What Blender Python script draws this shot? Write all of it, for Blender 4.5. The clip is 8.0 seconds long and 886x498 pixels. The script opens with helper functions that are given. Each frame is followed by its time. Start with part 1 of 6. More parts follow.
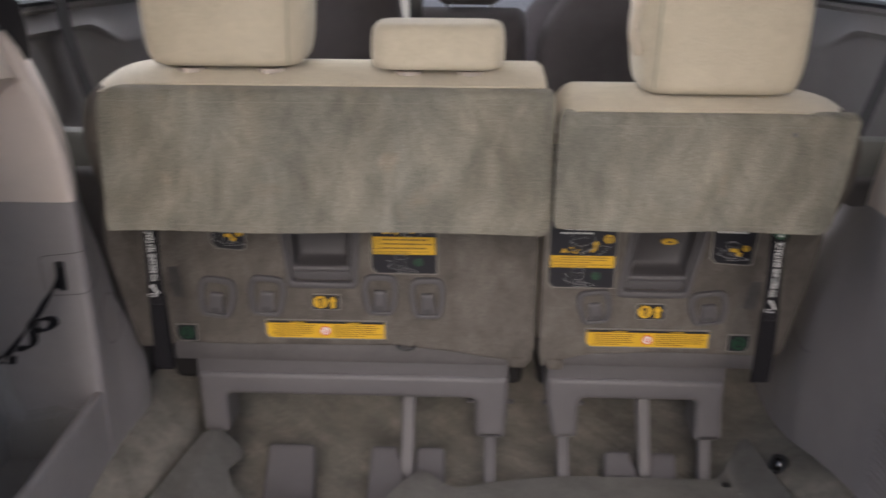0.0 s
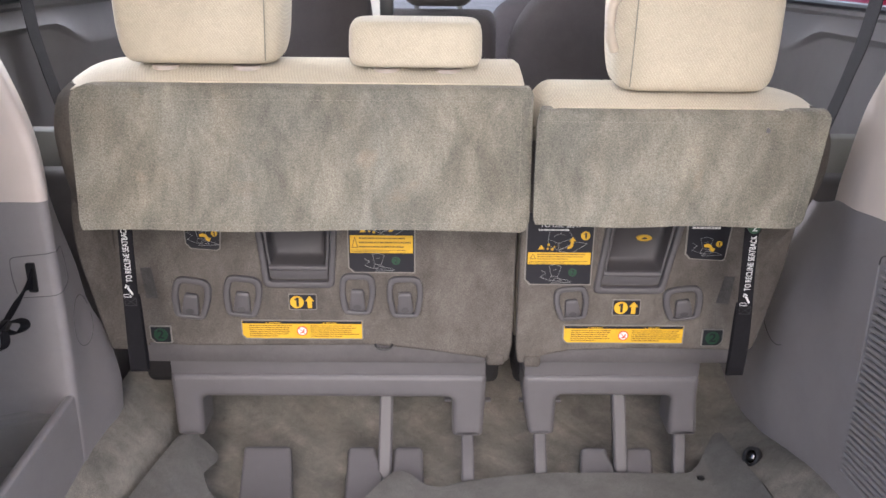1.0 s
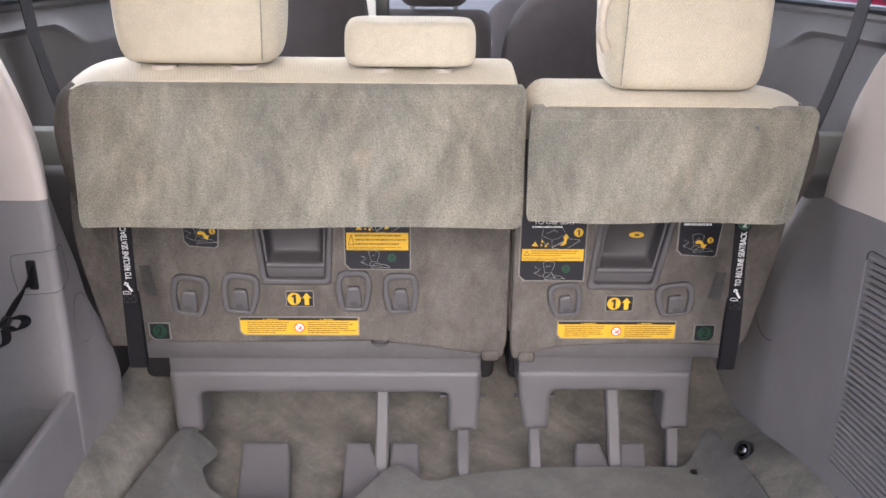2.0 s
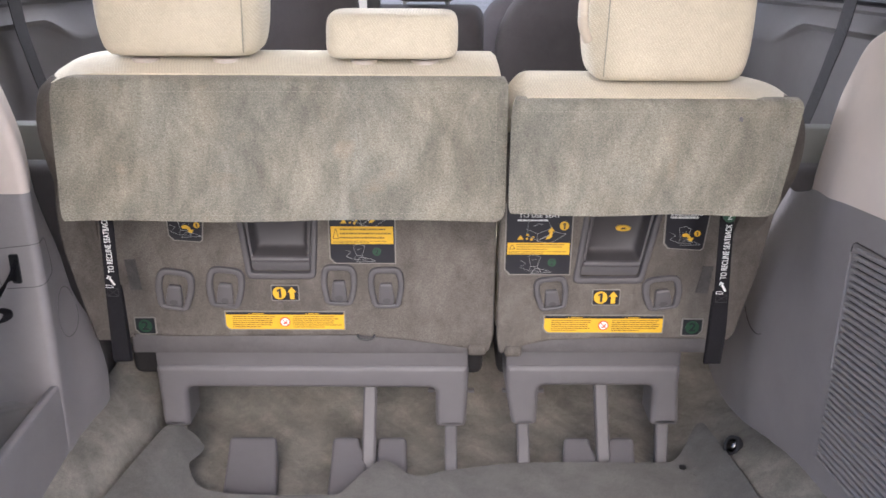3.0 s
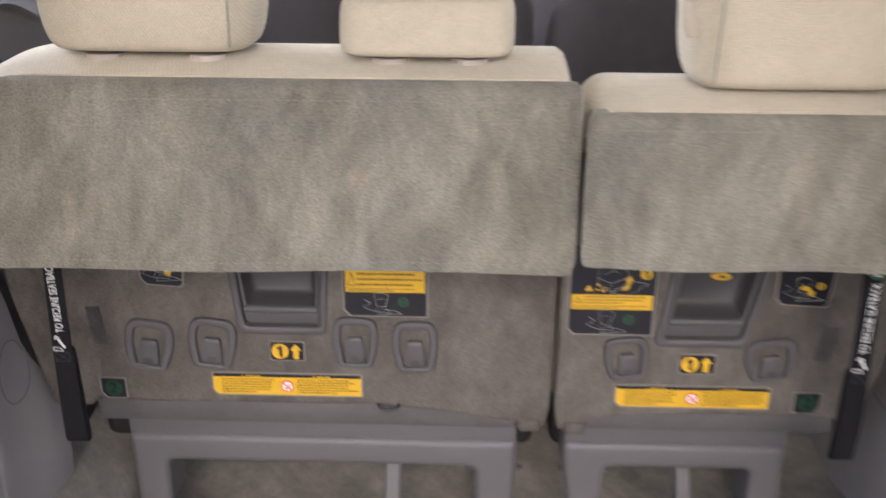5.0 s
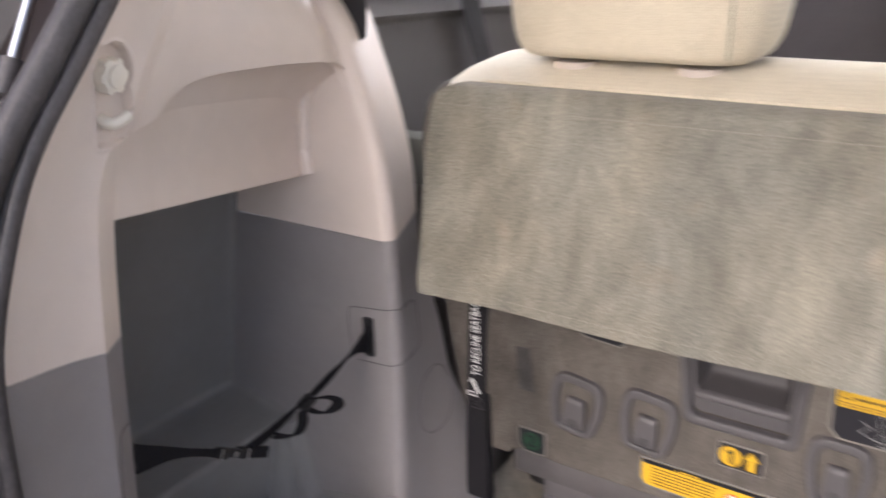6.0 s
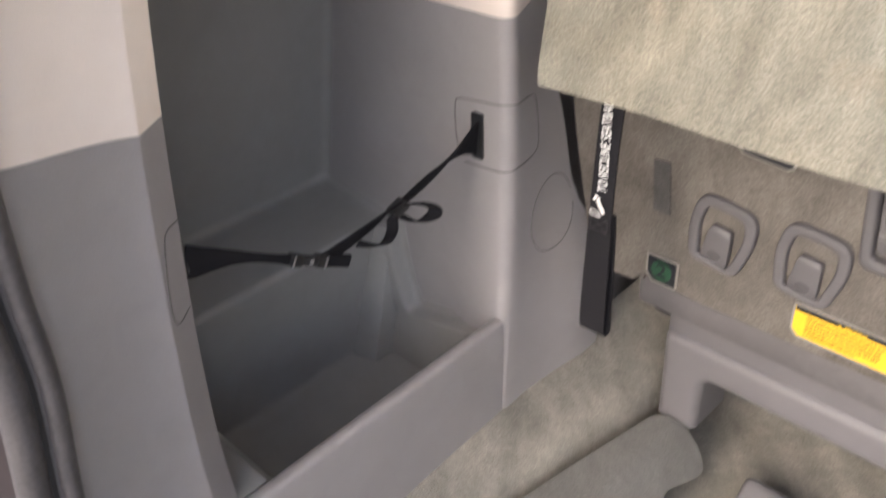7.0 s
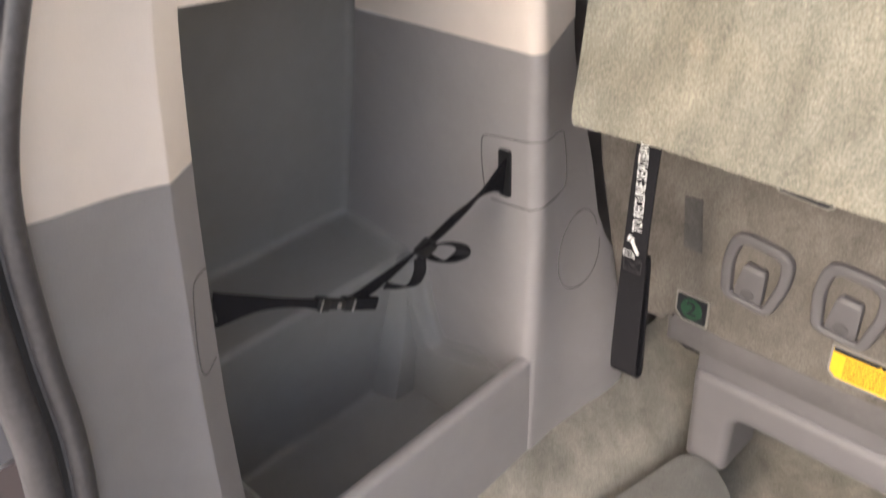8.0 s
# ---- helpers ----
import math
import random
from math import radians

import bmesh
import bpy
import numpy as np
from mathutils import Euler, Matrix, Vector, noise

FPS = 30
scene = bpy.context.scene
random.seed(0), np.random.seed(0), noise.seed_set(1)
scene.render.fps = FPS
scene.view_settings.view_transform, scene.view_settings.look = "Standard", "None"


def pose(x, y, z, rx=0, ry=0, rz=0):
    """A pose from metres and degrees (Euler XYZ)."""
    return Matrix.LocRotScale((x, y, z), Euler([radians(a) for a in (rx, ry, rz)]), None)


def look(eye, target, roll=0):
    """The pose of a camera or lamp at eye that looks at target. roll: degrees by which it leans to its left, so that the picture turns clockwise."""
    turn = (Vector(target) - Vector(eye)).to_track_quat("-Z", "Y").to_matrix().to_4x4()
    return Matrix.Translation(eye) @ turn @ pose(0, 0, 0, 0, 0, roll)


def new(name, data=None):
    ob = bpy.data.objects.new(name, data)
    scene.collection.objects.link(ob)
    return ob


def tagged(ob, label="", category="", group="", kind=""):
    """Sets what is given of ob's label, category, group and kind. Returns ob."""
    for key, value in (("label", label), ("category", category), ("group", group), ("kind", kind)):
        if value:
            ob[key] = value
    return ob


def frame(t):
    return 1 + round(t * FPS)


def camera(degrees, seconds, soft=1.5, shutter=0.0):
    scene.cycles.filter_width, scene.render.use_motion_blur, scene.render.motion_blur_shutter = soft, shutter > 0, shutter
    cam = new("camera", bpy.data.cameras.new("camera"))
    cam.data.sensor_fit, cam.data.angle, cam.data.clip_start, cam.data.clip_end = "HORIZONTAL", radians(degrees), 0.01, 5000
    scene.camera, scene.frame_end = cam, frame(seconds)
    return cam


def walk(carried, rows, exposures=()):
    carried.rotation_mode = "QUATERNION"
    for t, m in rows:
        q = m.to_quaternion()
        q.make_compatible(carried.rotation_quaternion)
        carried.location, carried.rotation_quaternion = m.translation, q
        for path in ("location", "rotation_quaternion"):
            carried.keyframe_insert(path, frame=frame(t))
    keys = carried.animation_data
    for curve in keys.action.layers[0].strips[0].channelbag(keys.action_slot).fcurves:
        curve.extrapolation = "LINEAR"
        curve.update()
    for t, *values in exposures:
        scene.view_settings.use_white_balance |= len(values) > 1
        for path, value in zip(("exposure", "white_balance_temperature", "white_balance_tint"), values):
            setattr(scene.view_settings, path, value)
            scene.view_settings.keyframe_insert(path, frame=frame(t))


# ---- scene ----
cam = camera(54.3, 8.0, soft=1.6, shutter=0.6)
PATH = [
    (0, (0.025, 0.274, 0.929), (-0.041, 2.129, 0.186), 0.2),
    (0.2, (0.007, 0.269, 0.929), (-0.14, 2.121, 0.187), 0.3),
    (0.4, (0.014, 0.269, 0.927), (-0.178, 2.116, 0.186), -0.1),
    (0.5, (0.015, 0.263, 0.92), (-0.166, 2.116, 0.19), 0.1),
    (0.7, (0.002, 0.271, 0.927), (-0.064, 2.128, 0.186), 0.4),
    (1, (-0.001, 0.268, 0.916), (0.024, 2.13, 0.189), 0.7),
    (2.5, (0.013, 0.245, 0.918), (0.043, 2.108, 0.192), 0.6),
    (3, (0.04, 0.251, 0.906), (0.05, 2.115, 0.18), 0.3),
    (3.5, (0.064, 0.262, 0.904), (0.09, 2.126, 0.181), 0.4),
    (4, (0.105, 0.291, 0.89), (0.117, 2.153, 0.159), 0.4),
    (4.2, (0.098, 0.317, 0.885), (0.115, 2.175, 0.146), 0.5),
    (5.3, (-0.001, 0.629, 0.858), (-0.173, 2.472, 0.1), -0.0),
    (5.5, (-0.006, 0.654, 0.842), (-0.419, 2.464, 0.097), -0.6),
    (5.7, (-0.009, 0.692, 0.825), (-0.718, 2.42, 0.11), -1.2),
    (6, (-0.02, 0.78, 0.835), (-1.112, 2.297, 0.125), -2.4),
    (6.1, (-0.042, 0.805, 0.841), (-1.179, 2.272, 0.095), -2.5),
    (6.3, (-0.047, 0.845, 0.826), (-1.266, 2.226, 0.047), -2.8),
    (6.5, (-0.056, 0.877, 0.817), (-1.289, 2.194, -0.045), -3.0),
    (6.7, (-0.076, 0.892, 0.801), (-1.279, 2.164, -0.166), -2.8),
    (7, (-0.093, 0.894, 0.771), (-1.292, 2.046, -0.341), -3.2),
    (7.5, (-0.119, 0.894, 0.76), (-1.3, 2.016, -0.4), -3.3),
    (8, (-0.127, 0.896, 0.776), (-1.343, 2.067, -0.297), -3.3),
]
EXPOSURES = [
    (0.0, 0.33, 5920, 15), (0.6, 0.74, 5860, 15), (1.0, 1.23, 5700, 16), (2.5, 1.31, 5660, 16), (4.2, 1.25, 5650, 16),
    (5.3, 0.82, 5850, 16), (6.0, 1.29, 5940, 17), (6.4, 1.42, 5960, 15), (7.0, 1.90, 6120, 13), (8.0, 1.93, 6280, 12),
]
walk(cam, [(t, look(eye, target, roll)) for t, eye, target, roll in PATH], EXPOSURES)

# ---- world, light, exposure ----
world = bpy.data.worlds.new("sky")
scene.world = world
world.use_nodes = True
wn = world.node_tree
sky = wn.nodes.new("ShaderNodeTexSky")
sky.sky_type = "NISHITA"
sky.sun_disc = False
sky.sun_elevation = radians(36)
sky.sun_rotation = radians(178)
sky.dust_density = 4.0
sky.air_density = 1.0
sky.ozone_density = 0.6
wn.links.new(sky.outputs[0], wn.nodes["Background"].inputs[0])
wn.nodes["Background"].inputs[1].default_value = 0.15
sun_data = bpy.data.lights.new("sun", "SUN")
sun_data.energy = 0.36
sun_data.angle = radians(80)
sun_data.color = (1.0, 0.985, 0.96)
sun = new("sun", sun_data)
sun.matrix_world = look((-0.1, -6.0, 4.4), (0, 1.5, 0.4))
for side in (-1, 1):
    # area lamps added at the side windows as fill, over the sky's own light
    lamp = bpy.data.lights.new("window_daylight", "AREA")
    lamp.shape, lamp.size, lamp.size_y, lamp.energy, lamp.color = "RECTANGLE", 1.6, 0.36, 2.8 if side > 0 else 13.0, (1.0, 0.98, 0.97)
    new("window_daylight", lamp).matrix_world = look((side * 0.76 + 0.012, 2.6, 0.97), (0, 2.4, 0.75))


# ---- materials ----
def material(name, colour, rough=0.6, metal=0.0, grain=0.0, grain_scale=900.0, bump=0.0, blotch=0.0, blotch_scale=9.0,
             stretch=(1, 1, 1), tint=None, sheen=0.0, spec=0.5):
    """A surface with fine grain, relief and broad uneven patches, in metres."""
    m = bpy.data.materials.new(name)
    m.use_nodes = True
    nt = m.node_tree
    b = nt.nodes["Principled BSDF"]
    b.inputs["Roughness"].default_value = rough
    b.inputs["Metallic"].default_value = metal
    b.inputs["Specular IOR Level"].default_value = spec
    b.inputs["Sheen Weight"].default_value = sheen
    geo = nt.nodes.new("ShaderNodeTexCoord")
    mp = nt.nodes.new("ShaderNodeMapping")
    mp.inputs["Scale"].default_value = stretch
    nt.links.new(geo.outputs["Object"], mp.inputs[0])
    base = nt.nodes.new("ShaderNodeRGB")
    base.outputs[0].default_value = (*colour, 1)
    out = base.outputs[0]
    if blotch:
        n1 = nt.nodes.new("ShaderNodeTexNoise")
        n1.inputs["Scale"].default_value = blotch_scale
        n1.inputs["Detail"].default_value = 4.0
        n1.inputs["Distortion"].default_value = 0.6
        nt.links.new(mp.outputs[0], n1.inputs["Vector"])
        r1 = nt.nodes.new("ShaderNodeMapRange")
        r1.inputs[1].default_value, r1.inputs[2].default_value = 0.35, 0.65
        nt.links.new(n1.outputs[0], r1.inputs[0])
        mx = nt.nodes.new("ShaderNodeMixRGB")
        t = tint or tuple(c * (1 - blotch) for c in colour)
        mx.inputs[2].default_value = (*t, 1)
        nt.links.new(r1.outputs[0], mx.inputs[0])
        nt.links.new(out, mx.inputs[1])
        out = mx.outputs[0]
        n3 = nt.nodes.new("ShaderNodeTexNoise")
        n3.inputs["Scale"].default_value = blotch_scale * 4.3
        n3.inputs["Detail"].default_value = 5.0
        n3.inputs["Distortion"].default_value = 1.2
        nt.links.new(mp.outputs[0], n3.inputs["Vector"])
        r3 = nt.nodes.new("ShaderNodeMapRange")
        r3.inputs[1].default_value, r3.inputs[2].default_value = 0.3, 0.7
        r3.inputs[3].default_value, r3.inputs[4].default_value = 1 - blotch * 0.45, 1 + blotch * 0.35
        nt.links.new(n3.outputs[0], r3.inputs[0])
        m3 = nt.nodes.new("ShaderNodeMixRGB")
        m3.blend_type = "MULTIPLY"
        m3.inputs[0].default_value = 1.0
        nt.links.new(out, m3.inputs[1])
        nt.links.new(r3.outputs[0], m3.inputs[2])
        out = m3.outputs[0]
    if grain or bump:
        n2 = nt.nodes.new("ShaderNodeTexNoise")
        n2.inputs["Scale"].default_value = grain_scale
        n2.inputs["Detail"].default_value = 3.0
        nt.links.new(geo.outputs["Object"], n2.inputs["Vector"])
        if grain:
            r2 = nt.nodes.new("ShaderNodeMapRange")
            r2.inputs[1].default_value, r2.inputs[2].default_value = 0.3, 0.7
            r2.inputs[3].default_value, r2.inputs[4].default_value = 1 - grain, 1 + grain
            nt.links.new(n2.outputs[0], r2.inputs[0])
            ml = nt.nodes.new("ShaderNodeMixRGB")
            ml.blend_type = "MULTIPLY"
            ml.inputs[0].default_value = 1.0
            nt.links.new(out, ml.inputs[1])
            nt.links.new(r2.outputs[0], ml.inputs[2])
            out = ml.outputs[0]
        if bump:
            bp = nt.nodes.new("ShaderNodeBump")
            bp.inputs["Strength"].default_value = bump
            bp.inputs["Distance"].default_value = 0.002
            nt.links.new(n2.outputs[0], bp.inputs["Height"])
            nt.links.new(bp.outputs[0], b.inputs["Normal"])
    nt.links.new(out, b.inputs["Base Color"])
    return m


def weave(m, angle=0.6, scale=520.0, depth=0.3):
    """Adds diagonal knitted ribs to a cloth."""
    nt = m.node_tree
    b = nt.nodes["Principled BSDF"]
    tc = nt.nodes.new("ShaderNodeTexCoord")
    mp = nt.nodes.new("ShaderNodeMapping")
    mp.inputs["Rotation"].default_value = (0, angle, 0)
    wv = nt.nodes.new("ShaderNodeTexWave")
    wv.bands_direction = "X"
    wv.inputs["Scale"].default_value = scale / 6.283
    wv.inputs["Distortion"].default_value = 2.5
    wv.inputs["Detail Scale"].default_value = 6.0
    bp = nt.nodes.new("ShaderNodeBump")
    bp.inputs["Strength"].default_value = depth
    bp.inputs["Distance"].default_value = 0.0015
    nt.links.new(tc.outputs["Object"], mp.inputs[0])
    nt.links.new(mp.outputs[0], wv.inputs["Vector"])
    cross = nt.nodes.new("ShaderNodeTexWave")
    cross.bands_direction = "Z"
    cross.inputs["Scale"].default_value = scale / 4.2
    cross.inputs["Distortion"].default_value = 3.0
    cross.inputs["Detail Scale"].default_value = 4.0
    nt.links.new(mp.outputs[0], cross.inputs["Vector"])
    knit = nt.nodes.new("ShaderNodeMath")
    knit.operation = "MULTIPLY"
    nt.links.new(wv.outputs["Fac"], knit.inputs[0])
    nt.links.new(cross.outputs["Fac"], knit.inputs[1])
    yarn = nt.nodes.new("ShaderNodeMapRange")
    yarn.inputs[1].default_value, yarn.inputs[2].default_value = 0.0, 0.7
    yarn.inputs[3].default_value, yarn.inputs[4].default_value = 0.90, 1.06
    nt.links.new(knit.outputs[0], yarn.inputs[0])
    mx = nt.nodes.new("ShaderNodeMixRGB")
    mx.blend_type = "MULTIPLY"
    mx.inputs[0].default_value = 1.0
    nt.links.new(b.inputs["Base Color"].links[0].from_socket, mx.inputs[1])
    nt.links.new(yarn.outputs[0], mx.inputs[2])
    nt.links.new(mx.outputs[0], b.inputs["Base Color"])
    nt.links.new(knit.outputs[0], bp.inputs["Height"])
    if b.inputs["Normal"].links:
        nt.links.new(b.inputs["Normal"].links[0].from_socket, bp.inputs["Normal"])
    nt.links.new(bp.outputs[0], b.inputs["Normal"])
    return m


def smear(nt, coord, out, turn, across, along, low, high, seed=0.0, edge=(0.36, 0.64), detail=3.0):
    """Multiplies a colour by soft streaks that run at an angle (degrees from level) over an upright or level face."""
    a = radians(turn)
    dots = []
    for v in ((math.sin(a) * across, across * 0.6, -math.cos(a) * across), (math.cos(a) * along, along, math.sin(a) * along)):
        d = nt.nodes.new("ShaderNodeVectorMath")
        d.operation = "DOT_PRODUCT"
        d.inputs[1].default_value = v
        nt.links.new(coord, d.inputs[0])
        dots.append(d.outputs["Value"])
    c = nt.nodes.new("ShaderNodeCombineXYZ")
    nt.links.new(dots[0], c.inputs[0])
    nt.links.new(dots[1], c.inputs[1])
    c.inputs[2].default_value = seed
    n = nt.nodes.new("ShaderNodeTexNoise")
    n.inputs["Scale"].default_value = 1.0
    n.inputs["Detail"].default_value = detail
    n.inputs["Distortion"].default_value = 0.5
    nt.links.new(c.outputs[0], n.inputs["Vector"])
    r = nt.nodes.new("ShaderNodeMapRange")
    r.interpolation_type = "SMOOTHSTEP"
    r.inputs[1].default_value, r.inputs[2].default_value = edge
    r.inputs[3].default_value, r.inputs[4].default_value = low, high
    nt.links.new(n.outputs[0], r.inputs[0])
    mx = nt.nodes.new("ShaderNodeMixRGB")
    mx.blend_type = "MULTIPLY"
    mx.inputs[0].default_value = 1.0
    nt.links.new(out, mx.inputs[1])
    nt.links.new(r.outputs[0], mx.inputs[2])
    return mx.outputs[0]


def pile(m, strokes, stain=None, tuft=420.0, depth=0.5):
    """Carpet pile: brush strokes laid into it, small tufts in relief, and a few coloured stains."""
    nt = m.node_tree
    b = nt.nodes["Principled BSDF"]
    out = b.inputs["Base Color"].links[0].from_socket
    tc = nt.nodes.new("ShaderNodeTexCoord")
    swirl = nt.nodes.new("ShaderNodeTexNoise")
    swirl.inputs["Scale"].default_value = 6.0
    swirl.inputs["Detail"].default_value = 1.0
    nt.links.new(tc.outputs["Object"], swirl.inputs["Vector"])
    sc = nt.nodes.new("ShaderNodeVectorMath")
    sc.operation = "SCALE"
    sc.inputs["Scale"].default_value = 0.07
    nt.links.new(swirl.outputs["Color"], sc.inputs[0])
    warp = nt.nodes.new("ShaderNodeVectorMath")
    nt.links.new(tc.outputs["Object"], warp.inputs[0])
    nt.links.new(sc.outputs[0], warp.inputs[1])
    for k, row in enumerate(strokes):
        out = smear(nt, warp.outputs[0], out, *row, seed=4.7 * k)
    vo = nt.nodes.new("ShaderNodeTexVoronoi")
    vo.inputs["Scale"].default_value = tuft
    nt.links.new(tc.outputs["Object"], vo.inputs["Vector"])
    rv = nt.nodes.new("ShaderNodeMapRange")
    rv.inputs[1].default_value, rv.inputs[2].default_value = 0.0, 0.8
    rv.inputs[3].default_value, rv.inputs[4].default_value = 1.10, 0.80
    nt.links.new(vo.outputs["Distance"], rv.inputs[0])
    mv = nt.nodes.new("ShaderNodeMixRGB")
    mv.blend_type = "MULTIPLY"
    mv.inputs[0].default_value = 1.0
    nt.links.new(out, mv.inputs[1])
    nt.links.new(rv.outputs[0], mv.inputs[2])
    out = mv.outputs[0]
    bp = nt.nodes.new("ShaderNodeBump")
    bp.invert = True
    bp.inputs["Strength"].default_value = depth
    bp.inputs["Distance"].default_value = 0.0016
    nt.links.new(vo.outputs["Distance"], bp.inputs["Height"])
    if b.inputs["Normal"].links:
        nt.links.new(b.inputs["Normal"].links[0].from_socket, bp.inputs["Normal"])
    nt.links.new(bp.outputs[0], b.inputs["Normal"])
    if stain:
        n = nt.nodes.new("ShaderNodeTexNoise")
        n.inputs["Scale"].default_value = 24.0
        n.inputs["Detail"].default_value = 4.0
        r = nt.nodes.new("ShaderNodeMapRange")
        r.inputs[1].default_value, r.inputs[2].default_value = 0.63, 0.76
        r.inputs[3].default_value, r.inputs[4].default_value = 0.0, 0.13
        mx = nt.nodes.new("ShaderNodeMixRGB")
        mx.inputs[2].default_value = (*stain, 1)
        nt.links.new(tc.outputs["Object"], n.inputs["Vector"])
        nt.links.new(n.outputs[0], r.inputs[0])
        nt.links.new(r.outputs[0], mx.inputs[0])
        nt.links.new(out, mx.inputs[1])
        out = mx.outputs[0]
    nt.links.new(out, b.inputs["Base Color"])
    return m


CREAM = weave(material("cream_cloth", (0.553, 0.497, 0.376), 0.9, grain=0.10, grain_scale=700, bump=0.25, blotch=0.10, blotch_scale=14, sheen=0.2, spec=0.2), 0.6, 560.0, 0.42)
BACKCARPET = pile(material("seat_carpet", (0.164, 0.148, 0.130), 0.95, grain=0.20, grain_scale=650, bump=0.4, blotch=0.26, blotch_scale=11, stretch=(1, 1, 0.6), spec=0.1),
                  ((70, 26, 9, 0.90, 1.03), (20, 14, 10, 0.90, 1.03)), tuft=700.0, depth=0.3)
FLAPCARPET = pile(material("flap_carpet", (0.268, 0.249, 0.195), 0.95, grain=0.24, grain_scale=620, bump=0.5, blotch=0.10, blotch_scale=9, stretch=(1.2, 1, 0.8), tint=(0.232, 0.225, 0.185), sheen=0.15, spec=0.1),
                  ((52, 20, 6.0, 0.84, 1.05), (66, 40, 8.0, 0.88, 1.05), (118, 30, 10.0, 0.92, 1.03), (86, 80, 12.0, 0.94, 1.03), (70, 6.0, 4.0, 0.95, 1.03)), stain=(0.34, 0.22, 0.12), tuft=480.0, depth=0.6)
FLOORCARPET = pile(material("floor_carpet", (0.285, 0.264, 0.226), 0.95, grain=0.20, grain_scale=700, bump=0.35, blotch=0.26, blotch_scale=13, tint=(0.205, 0.196, 0.170), spec=0.1),
                   ((35, 15, 12.0, 0.87, 1.06), (100, 34, 24.0, 0.93, 1.03), (60, 7.0, 6.0, 0.88, 1.05)), tuft=800.0, depth=0.25)
MATCARPET = pile(material("mat_carpet", (0.176, 0.172, 0.160), 0.9, grain=0.16, grain_scale=900, bump=0.4, blotch=0.14, blotch_scale=18, spec=0.15), ((10, 18, 9.0, 0.92, 1.04),), tuft=800.0, depth=0.25)
GREY = material("grey_plastic", (0.116, 0.110, 0.114), 0.5, grain=0.05, grain_scale=1500, bump=0.12, blotch=0.07, blotch_scale=8, spec=0.4)
LATCHGREY = material("latch_plastic", (0.088, 0.083, 0.086), 0.5, grain=0.06, grain_scale=1500, bump=0.1, spec=0.4)
GREYD = material("grey_trim_plastic", (0.285, 0.266, 0.262), 0.36, grain=0.06, grain_scale=1300, bump=0.14, blotch=0.08, blotch_scale=7, spec=0.5)
# Greener liner plastic, its grey also darkened as shade inside the niche.
NICHEGREY = material("shaded_niche_plastic", (0.250, 0.240, 0.229), 0.34, grain=0.06, grain_scale=1300, bump=0.14, blotch=0.08, blotch_scale=7, spec=0.5)
BEIGE = material("beige_plastic", (0.72, 0.63, 0.555), 0.55, grain=0.03, grain_scale=1500, bump=0.1, blotch=0.05, blotch_scale=6, spec=0.35)
HEADLINER = material("headliner", (0.6, 0.56, 0.5), 0.95, grain=0.05, grain_scale=500, bump=0.2, spec=0.1)
DARKSEAT = material("dark_seat_cloth", (0.058, 0.050, 0.050), 0.85, grain=0.12, grain_scale=800, bump=0.25, blotch=0.15, blotch_scale=5, sheen=0.1, spec=0.2)
SIDEGREY = material("side_trim_grey", (0.130, 0.121, 0.118), 0.6, grain=0.05, grain_scale=1200, bump=0.12, blotch=0.08, blotch_scale=5, spec=0.35)
WEB = material("black_webbing", (0.012, 0.0115, 0.0135), 0.8, grain=0.3, grain_scale=1400, bump=0.5, spec=0.16)
BELT = material("belt_webbing", (0.030, 0.028, 0.029), 0.7, grain=0.25, grain_scale=1400, bump=0.4, spec=0.3)
BLACK = material("black_plastic", (0.012, 0.012, 0.013), 0.4, grain=0.1, grain_scale=800, bump=0.05)
RUBBER = material("black_rubber", (0.062, 0.057, 0.058), 0.42, grain=0.15, grain_scale=300, bump=0.1, blotch=0.3, blotch_scale=20, tint=(0.055, 0.05, 0.05))
LABELBLACK = material("label_black", (0.012, 0.012, 0.016), 0.35, grain=0.08, grain_scale=500)
LABELPRINT = material("label_print", (0.14, 0.085, 0.02), 0.5, grain=0.1, grain_scale=500)
TRIMBAND = material("trim_band", (0.098, 0.091, 0.092), 0.6, grain=0.08, grain_scale=1200, bump=0.15, blotch=0.15, blotch_scale=20)
LABELYELLOW = material("label_yellow", (0.66, 0.40, 0.02), 0.4, grain=0.05, grain_scale=400, blotch=0.08, blotch_scale=40)
LABELWHITE = material("label_white", (0.72, 0.72, 0.70), 0.5, grain=0.06, grain_scale=900)
LABELGREEN = material("label_green", (0.020, 0.065, 0.033), 0.45, grain=0.1, grain_scale=500)
LABELINK = material("label_ink", (0.42, 0.42, 0.41), 0.5, grain=0.06, grain_scale=900)
DARKLAMP = material("dark_lens", (0.022, 0.015, 0.015), 0.5, spec=0.25, grain=0.05, grain_scale=600, blotch=0.3, blotch_scale=14)
LABELRED = material("label_red", (0.55, 0.05, 0.03), 0.45, grain=0.05, grain_scale=500)
LABELGREY = material("label_border", (0.200, 0.185, 0.165), 0.5, grain=0.08, grain_scale=800)
STEEL = material("steel", (0.6, 0.6, 0.6), 0.28, metal=1.0, grain=0.05, grain_scale=300)
PINSTEEL = material("dark_steel", (0.10, 0.10, 0.105), 0.12, metal=1.0, grain=0.05, grain_scale=300)
STITCH = material("stitch_thread", (0.235, 0.224, 0.180), 0.9, grain=0.2, grain_scale=900)
PATCH = material("hook_tape", (0.085, 0.080, 0.076), 0.95, grain=0.3, grain_scale=1500, bump=0.7, blotch=0.3, blotch_scale=60)
